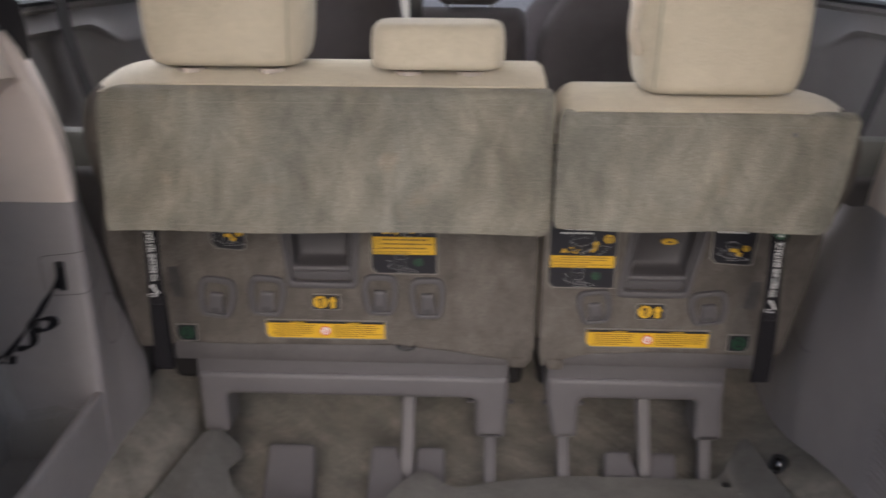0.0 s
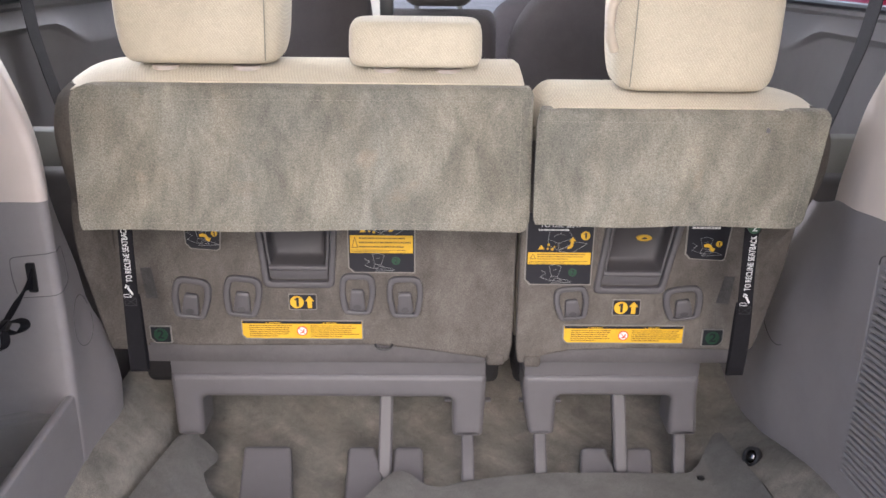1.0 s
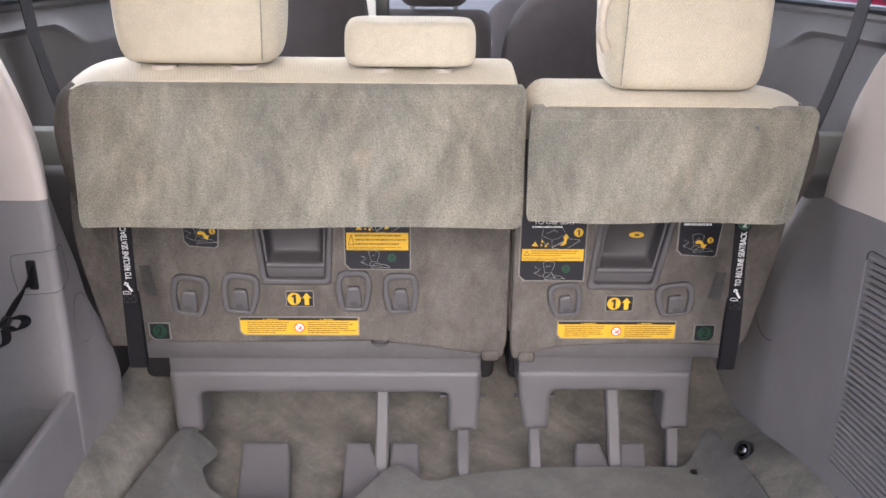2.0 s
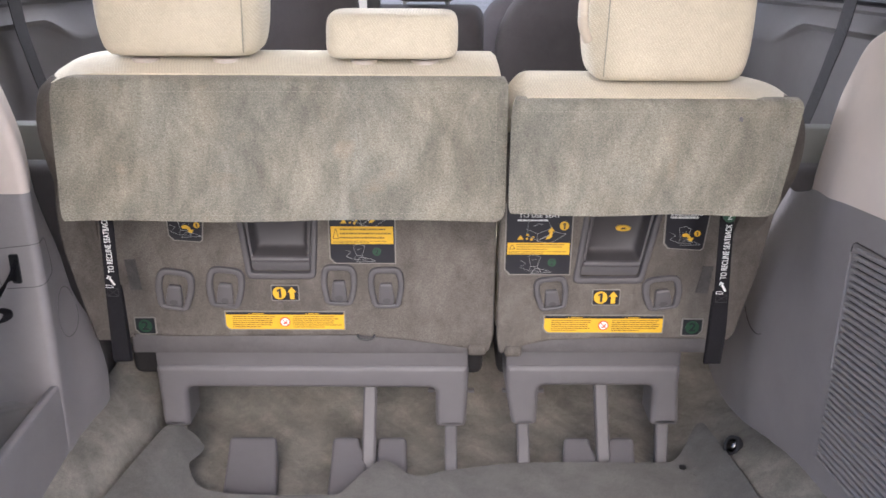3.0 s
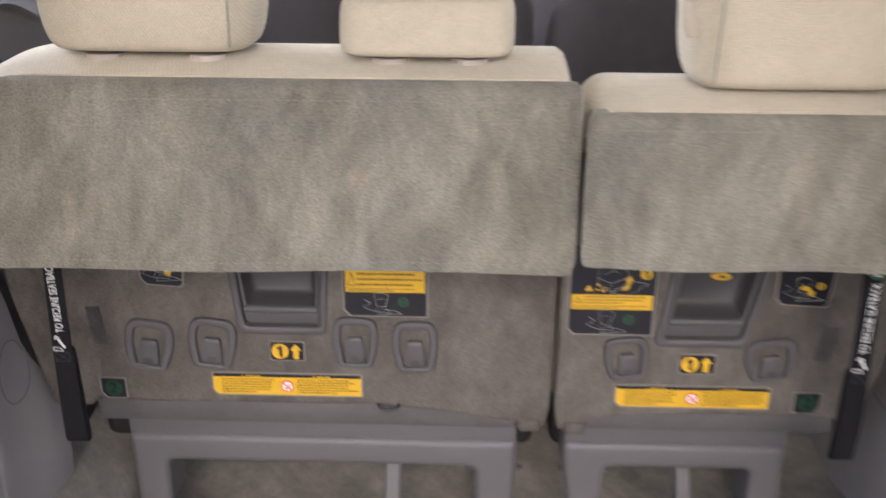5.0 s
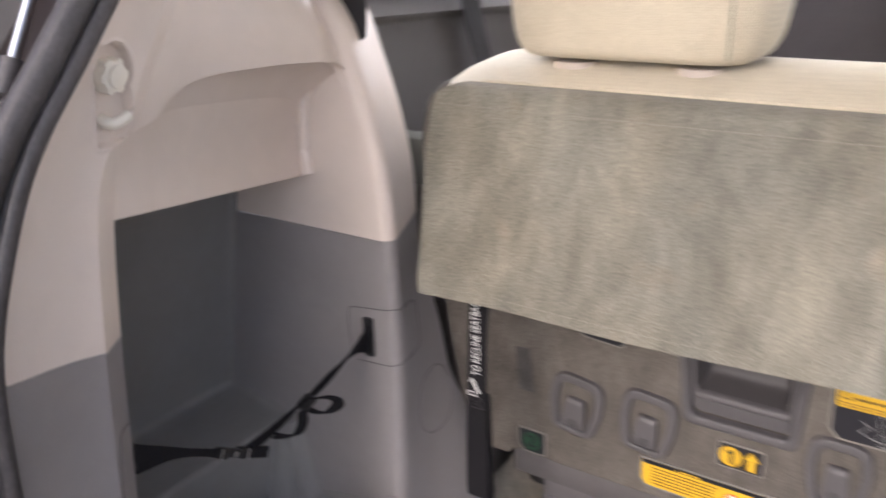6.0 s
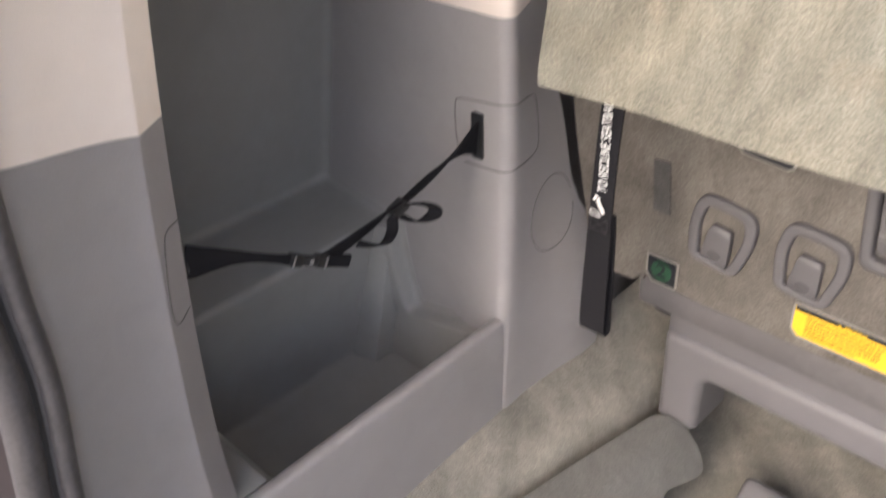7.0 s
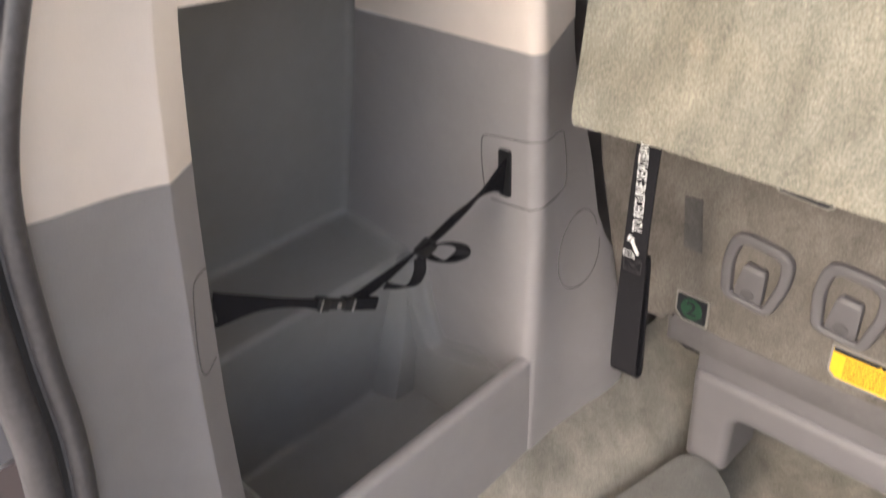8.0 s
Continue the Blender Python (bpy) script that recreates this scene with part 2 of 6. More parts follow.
PAINT = material("body_paint", (0.420, 0.400, 0.390), 0.35, metal=0.3, grain=0.04, grain_scale=2000, blotch=0.05)
ASPHALT = material("asphalt", (0.24, 0.235, 0.225), 0.9, grain=0.3, grain_scale=120, bump=0.6, blotch=0.25, blotch_scale=0.7)

REDPAINT = material("red_paint", (0.28, 0.02, 0.04), 0.25, grain=0.04, grain_scale=900, blotch=0.1, blotch_scale=2)
GLASS = bpy.data.materials.new("glass")
GLASS.use_nodes = True
gb = GLASS.node_tree.nodes["Principled BSDF"]
gb.inputs["Transmission Weight"].default_value = 1.0
gb.inputs["Roughness"].default_value = 0.0
gb.inputs["IOR"].default_value = 1.05
gb.inputs["Base Color"].default_value = (0.9, 0.92, 0.91, 1)


# ---- mesh helpers ----
def thing(name, at, label, category, group="", kind=""):
    ob = new(name)
    ob.location = at
    ob.empty_display_size = 0.05
    return tagged(ob, label, category, group, kind)


def link_mesh(name, bm, mat, smooth=40):
    bmesh.ops.recalc_face_normals(bm, faces=bm.faces)
    me = bpy.data.meshes.new(name)
    bm.to_mesh(me)
    bm.free()
    me.materials.append(mat)
    if smooth:
        for p in me.polygons:
            p.use_smooth = True
        me.set_sharp_from_angle(angle=radians(smooth))
    return new(name, me)


def under(ob, parent):
    """Parents ob, whose mesh lies in world metres, to a thing or part."""
    bpy.context.view_layer.update()
    ob.parent = parent
    ob.matrix_parent_inverse = parent.matrix_world.inverted()
    return ob


def part(name, bm, mat, parent, label="", smooth=40):
    ob = under(link_mesh(name, bm, mat, smooth), parent)
    return tagged(ob, label)


def solid(name, bm, mat, label, category, kind="", group="", smooth=40):
    return tagged(link_mesh(name, bm, mat, smooth), label, category, group, kind)


def round_poly(pts, r, n=4):
    """A polygon with its corners rounded; r is one radius, or one for each corner."""
    out = []
    k = len(pts)
    for i in range(k):
        p, a, b = (Vector(pts[j % k]) for j in (i, i - 1, i + 1))
        rad = r[i] if isinstance(r, (list, tuple)) else r
        da, db = (a - p), (b - p)
        d = min(rad, da.length * 0.48, db.length * 0.48)
        if d < 1e-5:
            out.append(tuple(p))
            continue
        pa, pb = p + da.normalized() * d, p + db.normalized() * d
        for s in range(n + 1):
            t = s / n
            q = pa * (1 - t) ** 2 + p * 2 * t * (1 - t) + pb * t * t
            out.append((q.x, q.y))
    return out


def prism(outer, y0, y1, holes=(), bevel=0.0, seg=2, bm=None, axis="y", lean=None):
    """A plate: an outline in x and z (axis y), with holes, between the depths y0 (front) and y1. axis x: outline in y and z."""
    bm2 = bmesh.new()
    for loop in (outer, *holes):
        vs = [bm2.verts.new((p[0], y0, p[1]) if axis == "y" else (y0, p[0], p[1]) if axis == "x" else (p[0], p[1], y0)) for p in loop]
        for i in range(len(vs)):
            bm2.edges.new((vs[i - 1], vs[i]))
    if holes or len(outer) > 8:
        bmesh.ops.triangle_fill(bm2, use_beauty=True, edges=bm2.edges[:])
    else:
        bm2.faces.new(bm2.verts[:])
    front = bm2.faces[:]
    rim = [e for e in bm2.edges if len(e.link_faces) == 1]
    ext = bmesh.ops.extrude_face_region(bm2, geom=front)
    move = (0, y1 - y0, 0) if axis == "y" else (y1 - y0, 0, 0) if axis == "x" else (0, 0, y1 - y0)
    bmesh.ops.translate(bm2, vec=move, verts=[v for v in ext["geom"] if isinstance(v, bmesh.types.BMVert)])
    bmesh.ops.recalc_face_normals(bm2, faces=bm2.faces)
    if bevel:
        k = {"y": 1, "x": 0, "z": 2}[axis]
        es = [e for e in bm2.edges if len(e.link_faces) == 2 and all(abs(v.co[k] - y0) < 1e-6 for v in e.verts)
              and abs(e.link_faces[0].normal.dot(e.link_faces[1].normal)) < 0.5]
        bmesh.ops.bevel(bm2, geom=es, offset=bevel, segments=seg, affect="EDGES", profile=0.5)
    if lean:
        bmesh.ops.transform(bm2, matrix=lean, verts=bm2.verts[:])
    if bm is None:
        return bm2
    me = bpy.data.meshes.new("tmp")
    bm2.to_mesh(me)
    bm2.free()
    bm.from_mesh(me)
    bpy.data.meshes.remove(me)
    return bm


def box(x0, x1, y0, y1, z0, z1, bevel=0.0, seg=3, bm=None, m=None):
    b = bmesh.new()
    bmesh.ops.create_cube(b, size=1)
    for v in b.verts:
        v.co = ((x0 + x1) / 2 + v.co.x * (x1 - x0), (y0 + y1) / 2 + v.co.y * (y1 - y0), (z0 + z1) / 2 + v.co.z * (z1 - z0))
    if bevel:
        bmesh.ops.bevel(b, geom=b.edges[:], offset=bevel, segments=seg, affect="EDGES", profile=0.5)
    if m:
        bmesh.ops.transform(b, matrix=m, verts=b.verts[:])
    if bm is None:
        return b
    me = bpy.data.meshes.new("tmp")
    b.to_mesh(me)
    b.free()
    bm.from_mesh(me)
    bpy.data.meshes.remove(me)
    return bm


def loft(rings, closed=True, caps=True):
    bm = bmesh.new()
    rows = [[bm.verts.new(p) for p in r] for r in rings]
    n = len(rows[0])
    for a, b in zip(rows, rows[1:]):
        for i in range(n if closed else n - 1):
            j = (i + 1) % n
            bm.faces.new((a[i], a[j], b[j], b[i]))
    if caps and closed:
        bm.faces.new(rows[0])
        bm.faces.new(list(reversed(rows[-1])))
    return bm


def sheet(fn, us, vs, thick=0.0):
    """A surface fn(u, v), given thickness along its normals."""
    bm = bmesh.new()
    rows = [[bm.verts.new(fn(u, v)) for v in vs] for u in us]
    for a, b in zip(rows, rows[1:]):
        for i in range(len(vs) - 1):
            bm.faces.new((a[i], a[i + 1], b[i + 1], b[i]))
    if isinstance(thick, tuple):
        back = [[bm.verts.new(v.co + Vector(thick)) for v in r] for r in rows]
        n, m = len(rows), len(vs)
        for i in range(n - 1):
            for j in range(m - 1):
                bm.faces.new((back[i][j], back[i + 1][j], back[i + 1][j + 1], back[i][j + 1]))
        ring = [(i, 0) for i in range(n)] + [(n - 1, j) for j in range(1, m)] + [(i, m - 1) for i in range(n - 2, -1, -1)] + [(0, j) for j in range(m - 2, 0, -1)]
        for (a, b), (c, d) in zip(ring, ring[1:] + ring[:1]):
            bm.faces.new((rows[a][b], rows[c][d], back[c][d], back[a][b]))
    elif thick:
        bm.normal_update()
        bmesh.ops.solidify(bm, geom=bm.faces[:], thickness=thick)
    return bm


def steps(a, b, n):
    return [a + (b - a) * i / (n - 1) for i in range(n)]


def table(rows):
    """A smooth function through rows of (place, value)."""
    xs, ys = [r[0] for r in rows], [r[1] for r in rows]

    def f(x):
        if x <= xs[0]:
            return ys[0]
        for i in range(len(xs) - 1):
            if x <= xs[i + 1]:
                t = (x - xs[i]) / (xs[i + 1] - xs[i])
                m0 = (ys[i + 1] - ys[i - 1]) / (xs[i + 1] - xs[i - 1]) if i else (ys[1] - ys[0]) / (xs[1] - xs[0])
                m1 = (ys[i + 2] - ys[i]) / (xs[i + 2] - xs[i]) if i + 2 < len(xs) else (ys[-1] - ys[-2]) / (xs[-1] - xs[-2])
                h = xs[i + 1] - xs[i]
                return ((2 * t ** 3 - 3 * t ** 2 + 1) * ys[i] + (t ** 3 - 2 * t ** 2 + t) * h * m0
                        + (-2 * t ** 3 + 3 * t ** 2) * ys[i + 1] + (t ** 3 - t ** 2) * h * m1)
        return ys[-1]
    return f


def spline(pts, n):
    """Points along a smooth line through pts."""
    fs = [table([(i, p[k]) for i, p in enumerate(pts)]) for k in range(3)]
    return [Vector([f(t) for f in fs]) for t in steps(0, len(pts) - 1, n)]


def tube(pts, r, n=48, sides=10, bm=None, flat=1.0, up=(0, 0, 1)):
    """A tube along a smooth line; r may be a function of 0..1."""
    line = spline(pts, n)
    rings = []
    for i, p in enumerate(line):
        d = (line[min(i + 1, n - 1)] - line[max(i - 1, 0)]).normalized()
        s = d.cross(Vector(up))
        s = s.normalized() if s.length > 1e-3 else d.orthogonal().normalized()
        w = s.cross(d)
        rr = r(i / (n - 1)) if callable(r) else r
        rings.append([p + s * (math.cos(a) * rr * flat) + w * (math.sin(a) * rr) for a in steps(0, 2 * math.pi * (1 - 1 / sides), sides)])
    b = loft(rings)
    if bm is None:
        return b
    me = bpy.data.meshes.new("tmp")
    b.to_mesh(me)
    b.free()
    bm.from_mesh(me)
    bpy.data.meshes.remove(me)
    return bm


def ribbon(pts, widths, thick=0.0016, n=40):
    """A webbing band: pts (centre line), widths as vectors from the centre to one edge."""
    c, w = spline(pts, n), spline(widths, n)
    return sheet(lambda i, s: c[i] + w[i] * s, range(n), [-1, -0.5, 0, 0.5, 1], thick)


def disc(x, z, r, y0, y1, n=20):
    return prism([(x + r * math.cos(a), z + r * math.sin(a)) for a in steps(0, 2 * math.pi * (1 - 1 / n), n)], y0, y1)


def lettering(body, size, m, stretch=1.0, bold=0.0, length=0.0):
    """Flat letters of the built-in font as a bmesh, 0.3 mm thick."""
    c = bpy.data.curves.new("letters", "FONT")
    c.body, c.size, c.align_x, c.align_y, c.extrude, c.offset = body, size, "CENTER", "CENTER", 0.00015, bold
    ob = new("letters", c)
    bpy.context.view_layer.update()
    me = bpy.data.meshes.new_from_object(ob.evaluated_get(bpy.context.evaluated_depsgraph_get()))
    bpy.data.objects.remove(ob)
    bpy.data.curves.remove(c)
    bm = bmesh.new()
    bm.from_mesh(me)
    bpy.data.meshes.remove(me)
    if length:
        xs = [v.co.x for v in bm.verts]
        stretch = length / (max(xs) - min(xs))
    bmesh.ops.transform(bm, matrix=m @ Matrix.Diagonal((stretch, 1, 1, 1)), verts=bm.verts[:])
    return bm


def stroke(bm, a, b, w, y):
    """A thin printed line from a to b (x and z) on an upright face at depth y."""
    a, b = Vector(a), Vector(b)
    d = (b - a).normalized()
    s = Vector((-d.y, d.x)) * w / 2
    return prism([tuple(q) for q in (a + s, a - s, b - s, b + s)], y, y + 0.0003, bm=bm)


def lines(bm, pts, w, y, close=False):
    for a, b in zip(pts, pts[1:] + (pts[:1] if close else [])):
        if (Vector(a) - Vector(b)).length > 1e-5:
            stroke(bm, a, b, w, y)
    return bm


# ---- structure: floor, side trims, roof ----
def ease(v, a, b):
    t = max(0.0, min(1.0, (v - a) / (b - a)))
    return t * t * (3 - 2 * t)


HUMP = table([(0.0, 0.0), (0.435, 0.0), (0.443, 0.03), (0.450, 0.075), (0.458, 0.09), (0.475, 0.103), (0.50, 0.117), (0.545, 0.138)])


def ramp_l(x, y=1.531):
    return HUMP(-x - max(0.0, 1.531 - y) * 0.165)


RAMP_TOP = table([(1.0, 0.168), (1.25, 0.157), (1.325, 0.146), (1.44, 0.116), (1.62, 0.064), (1.85, 0.03)])


def ramp_r(x, y):
    return max(0.0, min(1.0, (x - 0.44) / 0.132)) * RAMP_TOP(y)


def floor_z(x, y):
    z = ramp_l(x, y) if x < 0 else ramp_r(x, y)
    if y > 1.62:
        z += (y - 1.62) ** 2 * 1.6
    return z + 0.0015 * noise.noise(Vector((x * 30, y * 30, 0)))


floor = solid("floor", sheet(lambda x, y: (x, y, floor_z(x, y)), steps(-0.545, 0.575, 200), steps(0.95, 2.1, 70), -0.02), FLOORCARPET,
              "worn grey-beige carpet lining the cargo well", "floor", "structure")

# niche liner and the wall round it, driver's side
E_ROWS = [(0.1, 0.958), (0.30, 0.970), (0.345, 0.976), (0.386, 0.9825), (0.415, 0.988), (0.48, 0.991), (0.553, 0.994), (0.581, 0.997), (0.612, 1.003), (0.634, 1.011), (0.66, 1.021), (0.70, 1.041), (0.745, 1.072), (0.78, 1.105), (0.95, 1.24), (1.2, 1.40)]
A_ROWS = [(0.1, 1.104), (0.21, 1.094), (0.287, 1.0905), (0.35, 1.092), (0.407, 1.095), (0.47, 1.100), (0.557, 1.108), (0.653, 1.121), (0.69, 1.134), (0.718, 1.158), (0.75, 1.178), (0.95, 1.31), (1.2, 1.47)]
rear_edge, niche_edge = table(E_ROWS), table(A_ROWS)
P_X = table([(0.0, 0.531), (0.25, 0.532), (0.4, 0.535), (0.54, 0.536), (0.6, 0.540), (0.65, 0.551), (0.68, 0.560), (0.72, 0.574), (0.745, 0.583), (0.77, 0.600)])


def pillar_pt(z, s, side=-1):
    """The pillar beside the tailgate: s from its rear edge (0) over a crease (0.8) to the niche's edge (1)."""
    e, a = rear_edge(z), niche_edge(z)
    if s <= 0.8:
        t = s / 0.8
        y = e + (a - 0.024 - e) * t
        x = 0.512 + 0.024 * math.sin(t * math.pi / 2) + 0.006 * (1 - t) ** 8
    else:
        t = (s - 0.8) / 0.2
        y = a - 0.024 * (1 - t)
        x = 0.536 + 0.016 * t
    return (side * x, y, z)


SEAM = 0.566


def pillar_seam(y):
    return max(0.5575, 0.580 - (y - 0.985) * 0.22)


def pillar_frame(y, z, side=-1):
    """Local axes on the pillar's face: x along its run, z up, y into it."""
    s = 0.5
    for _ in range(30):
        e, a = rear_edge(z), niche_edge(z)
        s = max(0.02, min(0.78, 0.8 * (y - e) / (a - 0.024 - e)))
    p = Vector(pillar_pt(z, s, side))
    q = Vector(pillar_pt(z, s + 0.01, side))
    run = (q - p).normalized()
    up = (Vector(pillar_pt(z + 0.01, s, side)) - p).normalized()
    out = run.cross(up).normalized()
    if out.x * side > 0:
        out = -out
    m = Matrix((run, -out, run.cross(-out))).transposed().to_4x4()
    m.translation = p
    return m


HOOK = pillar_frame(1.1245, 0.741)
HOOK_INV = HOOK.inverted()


def recessed(p):
    """Sinks the keyhole-shaped recess of the coat hook into the trim."""
    q = HOOK_INV @ Vector(p)
    round_top = math.hypot(q.x, q.z - 0.010) - 0.0185
    dx, dz = abs(q.x + 0.001) - 0.0135, abs(q.z + 0.016) - 0.022
    stem = math.hypot(max(dx, 0.0), max(dz, 0.0)) + min(max(dx, dz), 0.0) - 0.002
    return (p[0] - 0.0075 * ease(-min(round_top, stem), -0.0003, 0.0014) + 0.0014 * math.exp(-((min(round_top, stem) - 0.0016) / 0.0012) ** 2), p[1], p[2])


S_STEPS = steps(0, 0.72, 8) + [0.76, 0.79, 0.8, 0.81, 0.85, 0.93, 1.0]
wall_left = solid("wall_left", sheet(lambda s, v: pillar_pt(0.09 + (pillar_seam(pillar_pt(SEAM, s)[1]) - 0.09) * v, s), S_STEPS, steps(0, 1, 24), (-0.012, 0.0, 0.0)), GREYD,
                  "mid-grey moulded plastic side trim with a storage niche", "wall", "structure")
part("trim_upper", sheet(lambda s, v: recessed(pillar_pt(pillar_seam(pillar_pt(SEAM, s)[1]) + 0.0004 + (1.1 - SEAM) * v, s)), [0, 0.1, 0.2] + steps(0.26, 0.78, 66) + S_STEPS[9:], [0, 0.02, 0.05, 0.1, 0.15, 0.2] + steps(0.225, 0.41, 90) + [0.5, 0.7, 1], (-0.012, 0.0, 0.0)),
     BEIGE, wall_left, "warm beige upper plastic trim")

# liner of the niche: bin, step and back, swept along y with rounded ends
def offset_line(pts, d):
    """An open line in x and z moved sideways by d."""
    out = []
    for i, p in enumerate(pts):
        a, c = Vector(pts[max(i - 1, 0)]), Vector(pts[min(i + 1, len(pts) - 1)])
        t = (c - a).normalized()
        out.append((p[0] + t.y * d, p[1] - t.x * d))
    return out


line = round_poly([(-0.547, 0.228), (-0.547, 0.122), (-0.718, 0.125), (-0.709, 0.283), (-0.812, 0.297), (-0.762, 0.53), (-0.748, 0.69)], [0, 0.014, 0.010, 0.009, 0.012, 0.3, 0.0], 6)
Y0, Y1, NR = 1.05, 1.4055, 0.011
rings = []
for y, d in [(Y0, 0.0)] + [(Y1 - NR + NR * math.sin(a), NR * (1 - math.cos(a))) for a in steps(0, math.pi / 2, 6)]:
    rings.append([(x, y, z) for x, z in offset_line(line, d)])
bm = loft(rings, closed=False, caps=False)
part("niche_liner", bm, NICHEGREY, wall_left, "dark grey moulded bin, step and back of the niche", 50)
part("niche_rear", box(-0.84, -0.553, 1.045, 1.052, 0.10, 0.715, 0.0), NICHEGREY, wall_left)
bm = loft([[(x, 1.374, 0.118), (x, 1.3835, z - 0.009), (x, 1.386, z - 0.004), (x, 1.412, z - 0.004), (x, 1.412, 0.118)] for x, z in ((-0.716, 0.172), (-0.70, 0.176), (-0.62, 0.194), (-0.547, 0.211))])
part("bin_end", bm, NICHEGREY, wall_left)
# moulded ledge round the bin's end: level over the end panel, then up beside the corner post
ledge = round_poly([(-0.5475, 0.2115), (-0.612, 0.1965), (-0.668, 0.1835), (-0.683, 0.236), (-0.690, 0.286)], [0, 0, 0.012, 0, 0], 5)
rings = []
for i, p in enumerate(ledge):
    a, c = Vector(ledge[max(i - 1, 0)]), Vector(ledge[min(i + 1, len(ledge) - 1)])
    t = (c - a).normalized()
    n = Vector((t.y, -t.x))
    q = Vector(p)
    rings.append([((q + n * o).x, y, (q + n * o).y) for o, y in
                  ((-0.016, 1.4115), (-0.016, 1.3835), (-0.004, 1.3852), (-0.0012, 1.3866), (0.0, 1.3895), (0.0, 1.3975), (0.0012, 1.4008), (0.0042, 1.4036), (0.0085, 1.4044), (0.0085, 1.4115))])
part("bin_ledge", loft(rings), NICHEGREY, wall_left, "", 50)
bm = loft([[(-0.722, 1.338, 0.12), (-0.688, 1.349, 0.12), (-0.682, 1.41, 0.12), (-0.712, 1.41, 0.12)], [(-0.715, 1.362, 0.20), (-0.690, 1.373, 0.20), (-0.683, 1.41, 0.20), (-0.70, 1.41, 0.20)], [(-0.709, 1.388, 0.287), (-0.694, 1.394, 0.287), (-0.694, 1.41, 0.287), (-0.709, 1.41, 0.287)]])
bmesh.ops.bevel(bm, geom=bm.edges[:], offset=0.0016, segments=2, affect="EDGES", profile=0.5)
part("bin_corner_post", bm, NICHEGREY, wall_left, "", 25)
bm = loft([[(x, 1.054, 0.118), (x, 1.156, 0.118), (x, 1.125, 0.225), (x, 1.118, 0.232), (x, 1.054, 0.232)] for x in (-0.725, -0.64, -0.547)])
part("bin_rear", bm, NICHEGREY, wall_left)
# face of the bin, with a rounded rim that falls towards the tailgate
bm = sheet(lambda u, v: (-0.533, 1.07 + 0.323 * u, 0.09 + (0.1425 + 0.0055 * u) * v), steps(0, 1, 12), steps(0, 1, 8), (-0.014, 0.0, 0.0))
bmesh.ops.recalc_face_normals(bm, faces=bm.faces)
rim = [e for e in bm.edges if all(v.co.z > 0.2318 for v in e.verts) and len(e.link_faces) == 2 and e.calc_face_angle(0) > 1 and abs(e.verts[0].co.y - e.verts[1].co.y) > 0.001]
bmesh.ops.bevel(bm, geom=rim, offset=0.005, segments=3, affect="EDGES", profile=0.5)
part("bin_face", bm, GREYD, wall_left, "grey front board of the side bin")


# pillar between niche and seat
EDGE_BACK = table([(0.0, -0.022), (0.15, -0.02), (0.25, -0.012), (0.39, -0.002), (0.54, 0.0), (0.9, 0.0)])


def front_wall(s, z):
    """s 0..1: along the niche's front wall to its rounded edge; 1..2: forward beside the seat."""
    px = P_X(z)
    if s <= 1:
        x0, x1 = 0.84, px + 0.012
        x = x0 + (x1 - x0) * s
        return (-x, 1.405 + EDGE_BACK(z) * ease(s, 0.75, 1.0), z)
    if s <= 1.3:
        a = (s - 1) / 0.3 * math.pi / 2
        return (-(px + 0.012 - 0.012 * math.sin(a)), 1.405 + EDGE_BACK(z) + 0.012 * (1 - math.cos(a)), z)
    t = (s - 1.3) / 0.7
    return (-(px + 0.05 * t * max(0.0, min(1.0, (z - 0.19) / 0.15)) + 0.06 * t * ease(z, 0.40, 0.53)), 1.417 + EDGE_BACK(z) * (1 - t) + 0.25 * t, z)


def pillar_bulge(y, z):
    return 0.014 * math.exp(-((y - 1.53) / 0.06) ** 2) * max(0, math.sin(max(0, min(1, (0.44 - z) / 0.42)) * math.pi))


FS = [0, 0.5, 0.75, 0.8, 0.85, 0.9, 0.95, 1.0, 1.07, 1.15, 1.22, 1.3, 1.34, 1.38, 1.42, 1.46, 1.5, 1.55, 1.6, 1.7, 1.8, 2.0]
PILLAR_END = table([(0.0, 1.66), (0.27, 1.66), (0.33, 1.585), (0.39, 1.553), (0.45, 1.535), (0.54, 1.53)])
bm = sheet(lambda s, z: front_wall(s if s < 1.3 else 1.3 + (s - 1.3) * (PILLAR_END(z) - 1.3) / 0.36, z), [s for s in FS if s <= 1.6] + [1.66], steps(0.02, 0.536, 20), 0.0)
for v in bm.verts:
    if v.co.y > 1.43:
        v.co.x += pillar_bulge(v.co.y, v.co.z)
part("pillar_lower", bm, GREYD, wall_left)
bm = sheet(lambda s, z: front_wall(s, z), [s for s in FS if s <= 1.3] + [1.34, 1.38, 1.42, 1.46, 1.5, 1.54], [0.5364, 0.55] + steps(0.57, 0.77, 16), 0.0)
part("pillar_upper", bm, BEIGE, wall_left, "beige upper part of the wheel-side pillar")


# arch over the niche: outer wall, soffit, recessed panel
ARCH_Z = table([(1.138, 0.700), (1.165, 0.706), (1.174, 0.709), (1.181, 0.716), (1.195, 0.7225), (1.21, 0.727), (1.236, 0.7285), (1.264, 0.7275), (1.313, 0.7243), (1.352, 0.7205), (1.379, 0.7165), (1.392, 0.709), (1.404, 0.690)])


def arch(u):
    y = 1.138 + (1.404 - 1.138) * u
    z = ARCH_Z(y)
    return Vector((-(0.5526 + (P_X(z) + 0.002 - 0.5526) * u + 0.011 * ease(u, 0.86, 1.0)), y, z))


